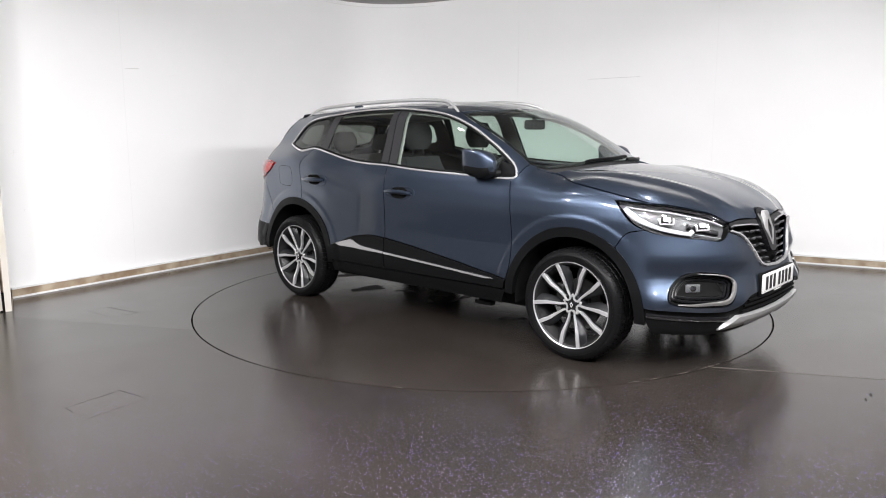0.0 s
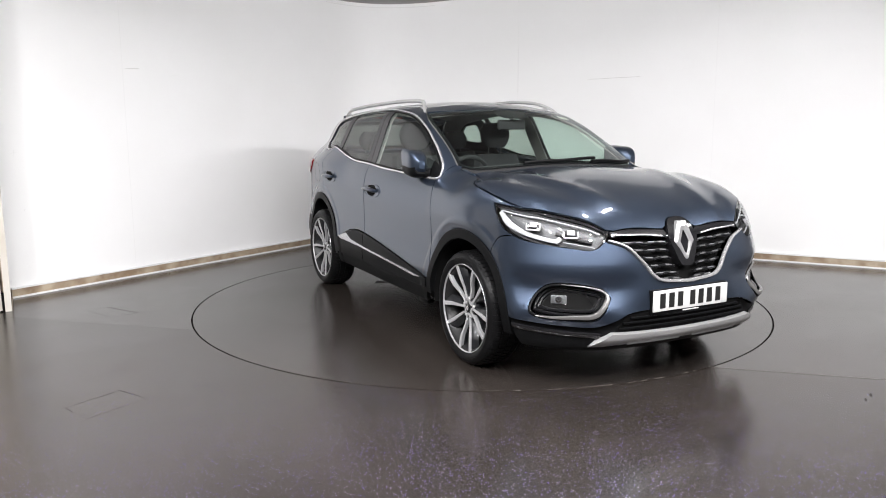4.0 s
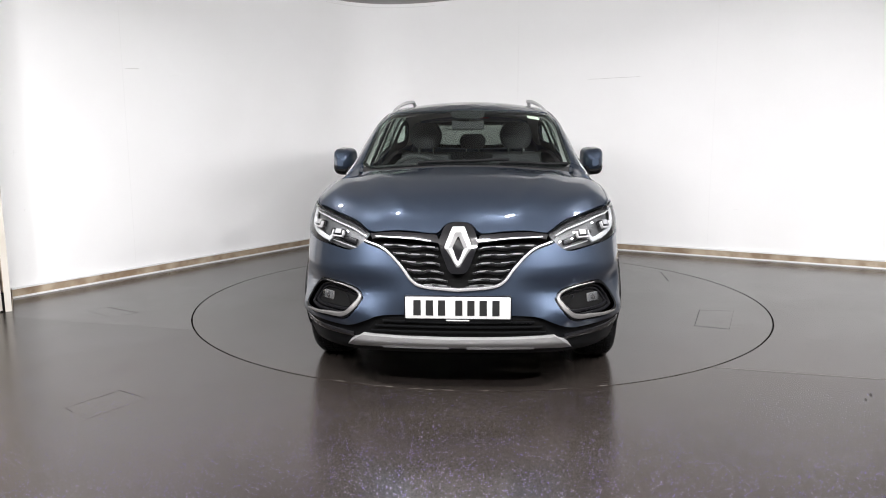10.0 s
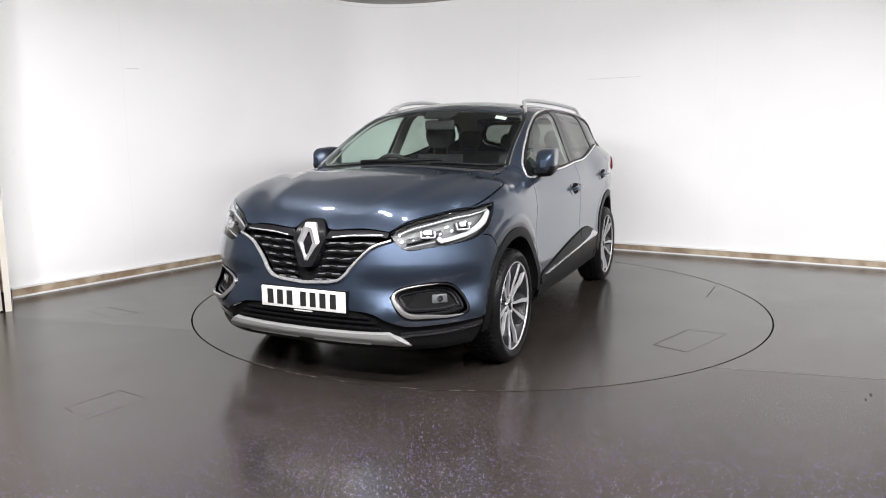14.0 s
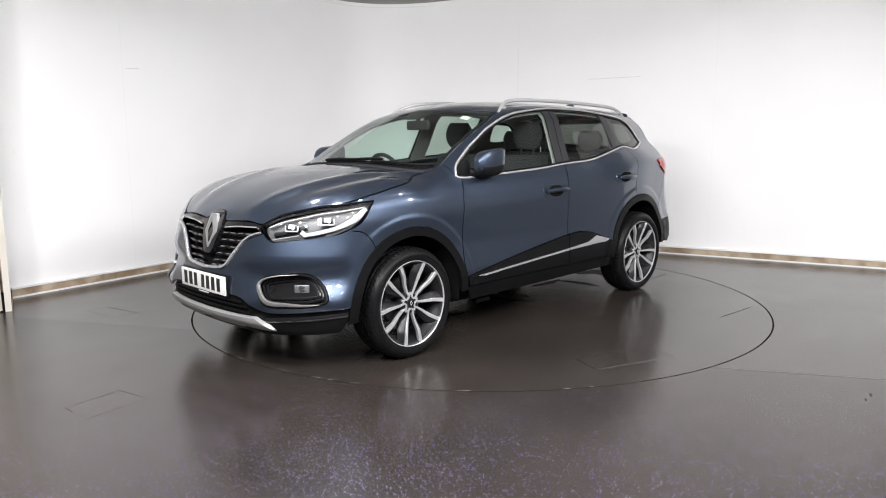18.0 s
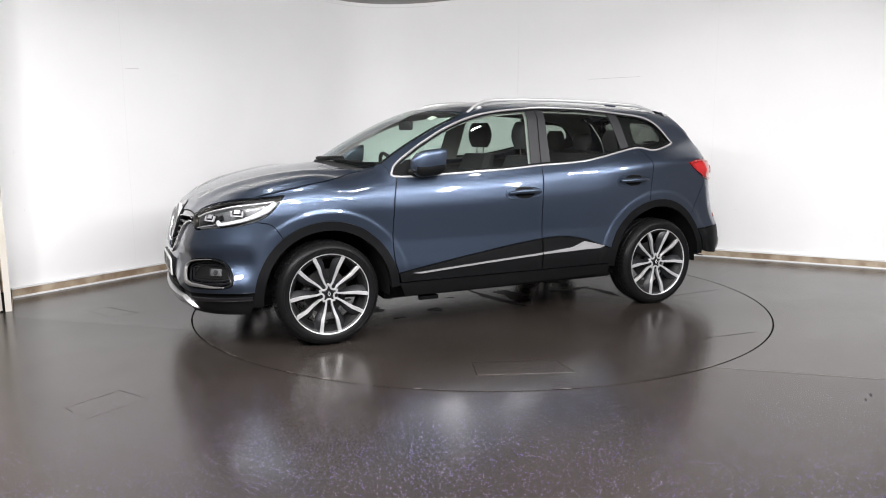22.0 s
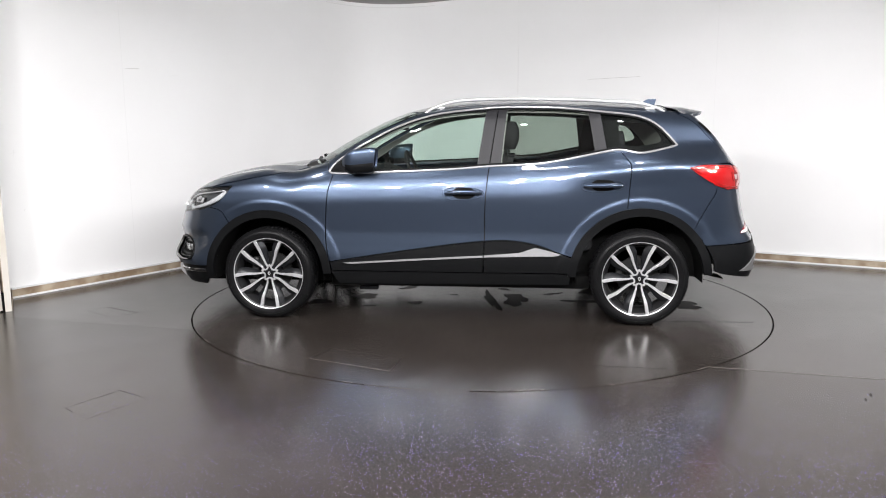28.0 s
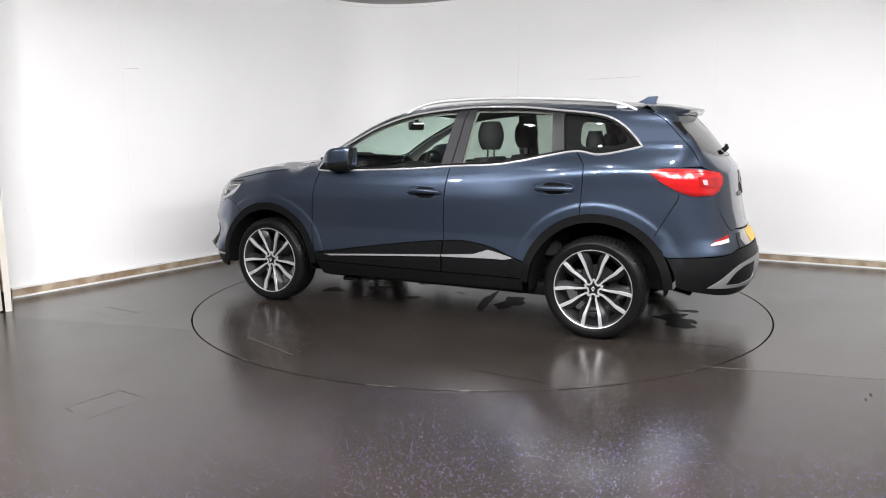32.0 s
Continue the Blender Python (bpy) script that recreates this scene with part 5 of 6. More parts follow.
    outer = [(0, 0.105), (0.030, 0.105), (0.072, 0.0), (0.012, -0.108), (0, -0.108)]
    inner_ = [(0, 0.056), (0.004, 0.056), (0.029, 0.0), (0.004, -0.052), (0, -0.056)]
    zt = lambda z: 2.142 - 0.24 * z
    for s in (1, -1):
        a = [bm.verts.new((zt(z), s * y, 0.772 + z)) for y, z in outer]
        b = [bm.verts.new((zt(z) + 0.004, s * y, 0.772 + z)) for y, z in inner_]
        mid = [bm.verts.new((zt((p[1] + q[1]) / 2) + 0.008, s * (p[0] + q[0]) / 2, 0.772 + (p[1] + q[1]) / 2)) for p, q in zip(outer, inner_)]
        base = [bm.verts.new((zt(z) - 0.02, s * y, 0.772 + z)) for y, z in outer]
        for p, q in ((base, a), (a, mid), (mid, b)):
            for i in range(4):
                bm.faces.new((p[i], p[i + 1], q[i + 1], q[i]))
    bmesh.ops.remove_doubles(bm, verts=bm.verts, dist=0.0008)
    bmesh.ops.recalc_face_normals(bm, faces=bm.faces)
    part("emblem", bm, EMBLEM, grille, "silver diamond frame badge", smooth=False)
    # plate: white with plain dark bars
    tilt = 6.0
    holder = part("number_plate", boxed((2.209, 0, 0.482), (0.012, 0.525, 0.110), pose(0, 0, 0, 0, -tilt + 6, 0), 0.004), WHITE_PLASTIC, body, "white number plate with dark bars")
    part("plate_holder", boxed((2.192, 0, 0.474), (0.03, 0.535, 0.135), None, 0.006), BLACK, body, "black plate holder")
    y = 0.215
    for w_, gap_ in ((0.050, 0.012), (0.052, 0.010), (0.050, 0.010), (0.050, 0.036), (0.050, 0.010), (0.052, 0.010), (0.052, 0.0)):
        part("plate_bar", boxed((2.2157, y - w_ / 2, 0.483), (0.002, w_ * 0.72, 0.078), None, 0.0), LETTER, holder, "", False)
        y -= w_ + gap_
    part("plate_caption", boxed((2.2085, 0.0, 0.418), (0.004, 0.115, 0.006)), WHITE_PLASTIC, body, "thin pale bar under the plate", False)


def headlamp(car, m):
    """A dark bowl under a clear lens, with a bright bow of daytime light and two lamp blocks."""
    out = loop(LAMP_TOP, LAMP_LOW, step=0.025)
    bowl = panel("headlight", from_nose, out, BOWL, car, "clear headlight with a white light bow", lift=-0.045, rim=-0.04, gap=0.001, grid=0.03, mirror=m)
    panel("lens", from_nose, out, LENS, bowl, "clear headlight lens", lift=0.001, rim=0.004, gap=0.003, grid=0.03, mirror=m)
    strip_on("brow", from_nose, smooth([(1.170, 0.957), (0.975, 0.938), (0.858, 0.930), (0.643, 0.888), (0.531, 0.845)], 0.02), 0.009, 0.006, GLOSS, bowl, "black upper edge", False, m, -0.008)
    strip_on("light_bow", from_nose, smooth([(1.131, 0.941), (0.975, 0.924), (0.848, 0.911), (0.643, 0.870), (0.546, 0.836)], 0.02), 0.008, 0.006, DRL, bowl, "white light strip", False, m, -0.022)
    bow = smooth([(1.143, 0.930), (1.077, 0.880), (0.956, 0.830), (0.839, 0.806), (0.775, 0.797)], 0.02)
    wid = np.interp(np.linspace(0, 1, len(bow)), [0, 0.2, 0.5, 1], [0.026, 0.036, 0.026, 0.022])
    strip_on("light_bow", from_nose, bow, wid, 0.010, DRL, bowl, "white light bow", False, m, -0.026)
    strip_on("light_bow", from_nose, smooth([(0.780, 0.793), (0.753, 0.815)], 0.01), 0.026, 0.010, DRL, bowl, "white light bow", False, m, -0.024)
    strip_on("chrome_line", from_nose, smooth([(0.741, 0.796), (0.624, 0.776), (0.575, 0.766)], 0.02), 0.005, 0.005, GUIDE, bowl, "", False, m, -0.022)
    strip_on("bowl_ledge", from_nose, smooth([(0.780, 0.845), (0.682, 0.818), (0.585, 0.800)], 0.02), 0.030, 0.014, GRILLE, bowl, "black inner ledge", False, m, -0.036)
    for u, v in ((0.902, 0.872), (0.702, 0.838)):
        p, n = on_skin(from_nose, [(u, v)], -0.024)
        s = -1 if m else 1
        block = part("lamp_block", boxed((0, 0, 0), (0.060, 0.04, 0.038), None, 0.008), GRILLE, bowl, "dark square lamp block")
        q = Vector(n[0] * (1, s, 1)).to_track_quat("Y", "Z").to_matrix().to_4x4()
        block.matrix_local = Matrix.Translation(p[0] * (1, s, 1)) @ q
        part("lamp_face", boxed((0, 0.021, 0.003), (0.038, 0.004, 0.024), None, 0.0), GUIDE, block, "silver lamp face")
        for dx, dz, sx_, sz_ in ((0, -0.024, 0.074, 0.008), (-0.036, -0.006, 0.007, 0.030), (0.036, -0.006, 0.007, 0.030)):
            part("lamp_bracket", boxed((dx, 0.016, dz), (sx_, 0.016, sz_), None, 0.002), GUIDE, block, "pale bracket")


def top_side(car):
    edge, _ = on_skin(from_side, smooth(HOOD_EDGE))
    e2 = edge[:, :2]
    ye = float(e2[-1, 1])
    back = [(0.95, ye), (1.055, 0.66), (1.125, 0.42), (1.165, 0.0), (1.125, -0.42), (1.055, -0.66), (0.95, -ye)]
    nose, _ = on_skin(from_nose, LAMP_IN[::2])
    ntop, _ = on_skin(from_nose, smooth(GRILLE_TOP, 0.03))
    n2, t2 = nose[:, :2], ntop[:, :2]
    lead = np.vstack([n2 * (1, -1), (t2 * (1, -1))[::-1][1:], t2[1:], n2[::-1][1:]])
    panel("hood", from_top, loop(e2, back, (e2 * (1, -1))[::-1], *[lead[i:i + 2] for i in range(len(lead) - 1)]), PAINT, car, gap=0.004, shape=hood_relief, rim=0.03)
    redge, _ = on_skin(from_side, smooth(ROOF_EDGE))
    r2 = redge[:, :2]
    ws, rf = r2[r2[:, 0] > 0.25], r2[r2[:, 0] < 0.25]
    y0, y1 = ws[0, 1], ws[-1, 1]
    rim = loop(ws, [(ws[-1, 0], y1), (0.34, 0.3), (0.36, 0), (0.34, -0.3), (ws[-1, 0], -y1)], (ws * (1, -1))[::-1],
               [(ws[0, 0], -y0), (1.0, -0.6), (1.07, -0.35), (1.095, 0), (1.07, 0.35), (1.0, 0.6), (ws[0, 0], y0)])
    screen = panel("windscreen", from_top, rim, GLASS, car, "clear greenish windscreen", rim=0.004)
    strip_on("screen_border", from_top, shrink(rim, 0.013), 0.022, 0.0015, GLOSS, screen, "black windscreen border", True, False, -0.006)
    panel("sensor_cover", from_top, loop([(0.37, 0.13), (0.37, -0.13)], [(0.37, -0.13), (0.50, -0.10), (0.52, 0), (0.50, 0.10), (0.37, 0.13)]), GLOSS, screen, "black sensor cover", lift=-0.008, rim=0.004, gap=0)
    st = [(0.40, 0.50), (0.40, 0.42), (0.45, 0.425), (0.45, 0.505)]
    panel("sticker", from_top, loop(*[[st[i], st[(i + 1) % 4]] for i in range(4)]), CREAM, screen, "small pale screen sticker", lift=-0.004, rim=0.001, gap=0)
    panel("cowl", from_top, loop([(1.17, 0.62), (1.20, 0), (1.17, -0.62)], [(1.17, -0.62), (1.05, -0.72), (0.90, -0.74)], [(0.90, -0.74), (0.97, -0.55), (1.03, -0.3), (1.05, 0), (1.03, 0.3), (0.97, 0.55), (0.90, 0.74)], [(0.90, 0.74), (1.05, 0.72), (1.17, 0.62)]),
          TRIM_DARK, car, "black scuttle panel", lift=-0.016, rim=0.01, gap=0)
    y2, y3 = rf[0, 1], rf[-1, 1]
    panel("roof", from_top, loop(rf, [(rf[-1, 0], y3), (rf[-1, 0] - 0.02, 0.0), (rf[-1, 0], -y3)], (rf * (1, -1))[::-1], [(rf[0, 0], -y2), (0.34, -0.3), (0.36, 0), (0.34, 0.3), (rf[0, 0], y2)]), PAINT, car)
    panel("headliner", from_top, loop(rf, [(rf[-1, 0], y3), (rf[-1, 0], -y3)], (rf * (1, -1))[::-1], [(rf[0, 0], -y2), (0.30, -0.3), (0.32, 0), (0.30, 0.3), (rf[0, 0], y2)]), TRIM_PALE, car, "pale grey headliner", lift=-0.04, rim=0.004)
    # rails on their feet
    for s in (1, -1):
        bm = bmesh.new()
        xs = np.linspace(0.20, -1.50, 35)
        p, n = on_skin(from_side, [(x, line_z(ROOF_EDGE, x) - 0.004) for x in xs])
        pts = []
        for i, x in enumerate(xs):
            t = i / (len(xs) - 1)
            h = 0.041 * min(1, (math.sin(math.pi * min(max(t, 0.0), 1)) * 3.2)) ** 0.6 - 0.004
            pts.append((p[i][0], s * p[i][1], p[i][2] + h))
        tube(bm, pts, [0.009 + 0.005 * min(1, min(i, len(xs) - 1 - i) / 4) for i in range(len(xs))], 10)
        rail = part("roof_rail", bm, SATIN, car, "satin silver roof rail")
        for i in (2, 32):
            a = Vector((p[i][0], s * p[i][1], p[i][2] - 0.005))
            foot = boxed(a + Vector((0, 0, 0.012)), (0.07, 0.012, 0.018), None, 0.005)
            part("rail_foot", foot, SATIN, rail)
    # aerial fin
    bm = bmesh.new()
    zr = float(ROOFLINE(-1.42)) - 0.002
    prof = [(-1.35, 0.0), (-1.42, 0.028), (-1.46, 0.052), (-1.53, 0.054), (-1.515, 0.0)]
    left = [bm.verts.new((x, 0.010 if z > 0 else 0.024, zr + z - 0.01)) for x, z in prof]
    right = [bm.verts.new((x, -0.010 if z > 0 else -0.024, zr + z - 0.01)) for x, z in prof]
    bm.faces.new(left)
    bm.faces.new(right[::-1])
    for i in range(5):
        j = (i + 1) % 5
        bm.faces.new((left[i], right[i], right[j], left[j]))
    bmesh.ops.recalc_face_normals(bm, faces=bm.faces)
    part("aerial_fin", bm, PAINT, car)
    # wipers lie at the foot of the screen
    for pts in ([(1.06, -0.30), (1.075, 0.0), (1.03, 0.28)], [(1.075, 0.22), (1.01, 0.50), (0.93, 0.66)], ):
        q, n = on_skin(from_top, smooth(pts, 0.05), 0.006)
        bm = bmesh.new()
        tube(bm, q.tolist(), 0.010, 8)
        arm = part("wiper", bm, BLACK, car, "black wiper")
        q, n = on_skin(from_top, smooth(pts, 0.05), -0.001)
        bm = bmesh.new()
        tube(bm, q.tolist(), 0.005, 6)
        part("wiper_blade", bm, RUBBER, arm)


def rear_end(car):
    gate_side, _ = on_skin(from_side, smooth(GATE))
    g2 = np.stack([np.arctan2(gate_side[:, 1], -gate_side[:, 0] - 1.25), gate_side[:, 2]], -1)
    g2 = g2[g2[:, 1] < 1.47]
    lower = [(0.585, 1.078), (0.58, 1.02), (0.62, 0.975), (0.63, 0.86), (0.55, 0.76), (0.50, 0.72)]
    mid = [(g2[-1, 0], g2[-1, 1]), (0.70, 1.102), (0.585, 1.078)]
    glass = loop(smooth([(0.70, 1.45), (0.0, 1.455), (-0.70, 1.45)]), [(-0.70, 1.45), (-0.76, 1.40), (-0.74, 1.30), (-0.66, 1.22), (-0.40, 1.185), (0, 1.178), (0.40, 1.185), (0.66, 1.22), (0.74, 1.30), (0.76, 1.40), (0.70, 1.45)])
    half = np.vstack([g2, mid[1:], lower[1:]])
    gate = panel("tailgate", from_tail, loop(half, [(0.50, 0.72), (0.0, 0.70), (-0.50, 0.72)], (half * (-1, 1))[::-1], [(-g2[0, 0], g2[0, 1]), (0.0, g2[0, 1]), (g2[0, 0], g2[0, 1])]), PAINT, car, holes=[glass])
    panel("rear_glass", from_tail, glass, GLASS_REAR, gate, "tinted rear window", lift=-0.004, rim=0.004)
    strip_on("glass_border", from_tail, shrink(glass, 0.02), 0.045, 0.0015, GLOSS, gate, "black window border", True, False, -0.008)
    # sheet metal under the joints at the upper corners
    for s in (1, -1):
        c = np.array([(-1.44, 0.50), (-1.60, 0.50), (-1.60, 0.585), (-1.44, 0.60)]) * (1, s)
        q, n = on_skin(from_side, [(-1.535, 1.478)], -0.020)
        part("corner_cover", boxed((q[0] * (1, s, 1)).tolist(), (0.09, 0.04, 0.028), pose(0, 0, 0, 0, -14, 0), 0.010), PAINT, car)
        panel("corner_metal", from_top, loop(*[[c[i], c[(i + 1) % 4]] for i in range(4)]), PAINT, car, lift=-0.006, rim=0.004, gap=0)
    # roof spoiler
    bm = bmesh.new()
    ys = np.linspace(-0.535, 0.535, 21)
    rows = []
    for y in ys:
        e = ramp(abs(y), 0.36, 0.535)
        zf = float(ROOFLINE(-1.52)) - 0.17 * y * y + 0.003
        xb = -1.83 + 0.20 * y * y + 0.10 * e
        zb = 1.498 - 0.10 * y * y - 0.02 * e
        rows.append([bm.verts.new(c) for c in ((-1.525 - 0.06 * e, y, zf), ((-1.525 + xb) / 2, y * 0.99, (zf + zb) / 2 + 0.008), (xb, y * 0.95, zb), (xb + 0.012, y * 0.95, zb - 0.022), (xb + 0.07, y * 0.95, zb - 0.032), (-1.69, y * 0.95, zb - 0.05))])
    for p, q in zip(rows, rows[1:]):
        for i in range(5):
            bm.faces.new((p[i], p[i + 1], q[i + 1], q[i]))
    bm.faces.new(rows[0])
    bm.faces.new(rows[-1])
    bmesh.ops.recalc_face_normals(bm, faces=bm.faces)
    spoiler = part("spoiler", bm, PAINT, car)
    part("brake_light", boxed((-1.798, 0, 1.482), (0.02, 0.30, 0.014), None, 0.004), RED_DEEP, spoiler, "red high brake light")
    for m in (False, True):
        s = -1 if m else 1
        order_ = np.argsort(g2[:, 1])
        edge_ = [(float(np.interp(z_, g2[order_, 1], g2[order_, 0])) - 0.045, z_) for z_ in (1.405, 1.38, 1.35, 1.32)]
        cheek = loop(edge_, [edge_[-1], (0.765, 1.34), (0.765, 1.38), (0.75, 1.405)], [(0.75, 1.405), edge_[0]], step=0.03)
        panel("spoiler_cheek", from_tail, cheek, MATT_BLACK, spoiler, "gloss black side cheek", lift=0.001, rim=0.012, gap=0, grid=0.03, mirror=m)
        out = loop(LIGHT + LIGHT[:1], step=0.025)
        panel("light_surround", from_tail, shrink(out, -0.012), PAINT, car, "", lift=-0.006, rim=0.006, gap=0, grid=0.03, mirror=m)
        lamp = panel("tail_light", from_tail, out, RED, car, "red tail light with a clear window", lift=0.004, rim=0.03, gap=0.002, grid=0.03, mirror=m, shape=lambda uv: 0.012 * np.exp(-((uv[:, 1] - 1.04) / 0.05) ** 2) * ramp(1.13 - uv[:, 0], 0, 0.15))
        strip_on("light_rim", from_tail, shrink(out, 0.014), 0.014, 0.004, RED_DEEP, lamp, "darker red rim", True, m, 0.006)
        win = loop([(0.83, 1.066), (0.66, 1.054)], [(0.66, 1.054), (0.665, 0.998)], [(0.665, 0.998), (0.81, 1.006)], [(0.81, 1.006), (0.83, 1.066)], step=0.02)
        panel("reverse_light", from_tail, win, RED_DEEP, lamp, "dark red reversing light frame", lift=0.0175, rim=0.004, gap=0, grid=0.02, mirror=m)
        panel("reflector_block", from_tail, loop([(0.80, 1.048), (0.765, 1.046)], [(0.765, 1.046), (0.76, 1.014)], [(0.76, 1.014), (0.79, 1.017)], [(0.79, 1.017), (0.80, 1.048)], step=0.02), GUIDE, lamp, "silver reflector", lift=0.019, rim=0.003, gap=0, grid=0.02, mirror=m)
        strip_on("light_edge", from_tail, [LIGHT[5], LIGHT[6], LIGHT[7], LIGHT[8], LIGHT[9]], 0.010, 0.004, RED_DEEP, lamp, "", False, m, 0.004)
    seam = [(-1.828, 0.974), (-1.820, 0.923), (-1.768, 0.834), (-1.680, 0.672)]
    sp, _ = on_skin(from_side, smooth(seam))
    s2 = np.stack([np.arctan2(sp[:, 1], -sp[:, 0] - 1.25), sp[:, 2]], -1)
    half = np.vstack([[(0.50, 0.715), (0.55, 0.755), (0.625, 0.855), (0.615, 0.97), (0.70, 0.946), (0.851, 0.947)], s2, [(1.022, 0.60), (1.000, 0.565)], [(0.80, 0.575), (0.60, 0.585), (0.50, 0.60)]])
    bumper = panel("rear_bumper", from_tail, loop(half, [(0.50, 0.60), (0.0, 0.60), (-0.50, 0.60)], (half * (-1, 1))[::-1], [(-0.50, 0.715), (0, 0.695), (0.50, 0.715)]), PAINT, car)
    low = [(1.000, 0.562), (0.960, 0.47), (0.945, 0.385)]
    panel("lower_rear_bumper", from_tail, loop([(0, 0.597), (0.50, 0.597), (0.60, 0.582), (0.80, 0.572), (1.000, 0.562)], low, [(0.945, 0.385), (0.85, 0.355), (0.5, 0.31), (0, 0.30), (-0.5, 0.31), (-0.85, 0.355), (-0.945, 0.385)], [(-u, v) for u, v in low[::-1]], [(-1.000, 0.562), (-0.80, 0.572), (-0.60, 0.582), (-0.50, 0.597), (0, 0.597)]),
          BLACK, car, "black plastic lower rear bumper", lift=0.003)
    sk = loop([(0, 0.515), (0.40, 0.515), (0.60, 0.487), (0.78, 0.385)], [(0.78, 0.385), (0.60, 0.372), (0.3, 0.345), (0, 0.34), (-0.3, 0.345), (-0.60, 0.372), (-0.78, 0.385)], [(-0.78, 0.385), (-0.60, 0.487), (-0.40, 0.515), (0, 0.515)])
    hole = loop([(0.67, 0.398), (0.59, 0.462), (0.45, 0.488), (0.2, 0.490)], [(0.2, 0.490), (0.2, 0.375)], [(0.2, 0.375), (0.45, 0.378), (0.67, 0.398)])
    plate = panel("rear_skid_plate", from_tail, sk, SKIDDARK, car, "satin silver rear skid plate", holes=[hole, hole * (-1, 1)], lift=0.010, rim=0.02, gap=0, grid=0.03)
    for m in (False, True):
        panel("exhaust_trim", from_tail, shrink(hole, 0.012), ANTHRACITE, plate, "dark grey exhaust trim", lift=-0.002, rim=0.02, gap=0, grid=0.03, mirror=m)
        rl = panel("rear_reflector", from_tail, loop([(0.755, 0.640), (0.70, 0.672), (0.54, 0.700)], [(0.54, 0.700), (0.575, 0.648)], [(0.575, 0.648), (0.755, 0.640)], step=0.02), RED_DEEP, bumper, "red and white rear reflector", lift=0.004, rim=0.01, gap=0, grid=0.03, mirror=m)
        panel("white_reflector", from_tail, loop([(0.752, 0.642), (0.72, 0.660), (0.57, 0.672)], [(0.57, 0.672), (0.578, 0.650)], [(0.578, 0.650), (0.752, 0.642)], step=0.02), WHITE_PLASTIC, rl, "white reflector", lift=0.006, rim=0.003, gap=0, grid=0.03, mirror=m)
    panel("plate_niche", from_tail, loop([(0.42, 0.69), (-0.42, 0.69)], [(-0.42, 0.69), (-0.46, 0.605)], [(-0.46, 0.605), (0.46, 0.605)], [(0.46, 0.605), (0.42, 0.69)]), GLOSS, gate, "black plate niche", lift=0.006, rim=0.006, gap=0)
    yellow = material("yellow_plate", (0.50, 0.32, 0.04), 0.4)
    pl = [(0.17, 0.69), (-0.17, 0.69), (-0.17, 0.607), (0.17, 0.607)]
    panel("number_plate", from_tail, loop(*[[pl[i], pl[(i + 1) % 4]] for i in range(4)]), yellow, gate, "yellow number plate", lift=0.009, rim=0.006, gap=0)
    # rear wiper and badge
    q, n = on_skin(from_tail, [(0.0, 1.21), (0.0, 1.235)], 0.02)
    bm = bmesh.new()
    tube(bm, [q[0] - n[0] * 0.02, q[0] + n[0] * 0.022], [0.020, 0.015], 10)
    tube(bm, [q[0] + n[0] * 0.012, q[0] + n[0] * 0.016 + np.array([0.012, -0.04, 0.012]), q[0] + n[0] * 0.006 + np.array([0.012, -0.16, 0.014])], [0.013, 0.011, 0.007], 8)
    part("rear_wiper", bm, BLACK, gate, "black rear wiper")
    q, n = on_skin(from_tail, [(0.0, 1.00)], 0.001)
    bm = bmesh.new()
    for a, b in (((0, 0.075), (0.05, 0)), ((0.05, 0), (0, -0.075)), ((0, -0.075), (-0.05, 0)), ((-0.05, 0), (0, 0.075))):
        tube(bm, [q[0] + np.array([0.2 * a[1], a[0], a[1]]), q[0] + np.array([0.2 * b[1], b[0], b[1]])], 0.007, 6)
    part("rear_emblem", bm, CHROME, gate, "silver diamond frame badge")
    for k, (y, w_) in enumerate(((-0.23, 0.04), (-0.155, 0.04), (-0.08, 0.04), (0.0, 0.04), (0.08, 0.04), (0.155, 0.04))):
        q, n = on_skin(from_tail, [(y, 0.925)], 0.003)
        part("rear_letter", boxed(q[0].tolist(), (0.008, w_, 0.03), None, 0.001), CHROME, gate)


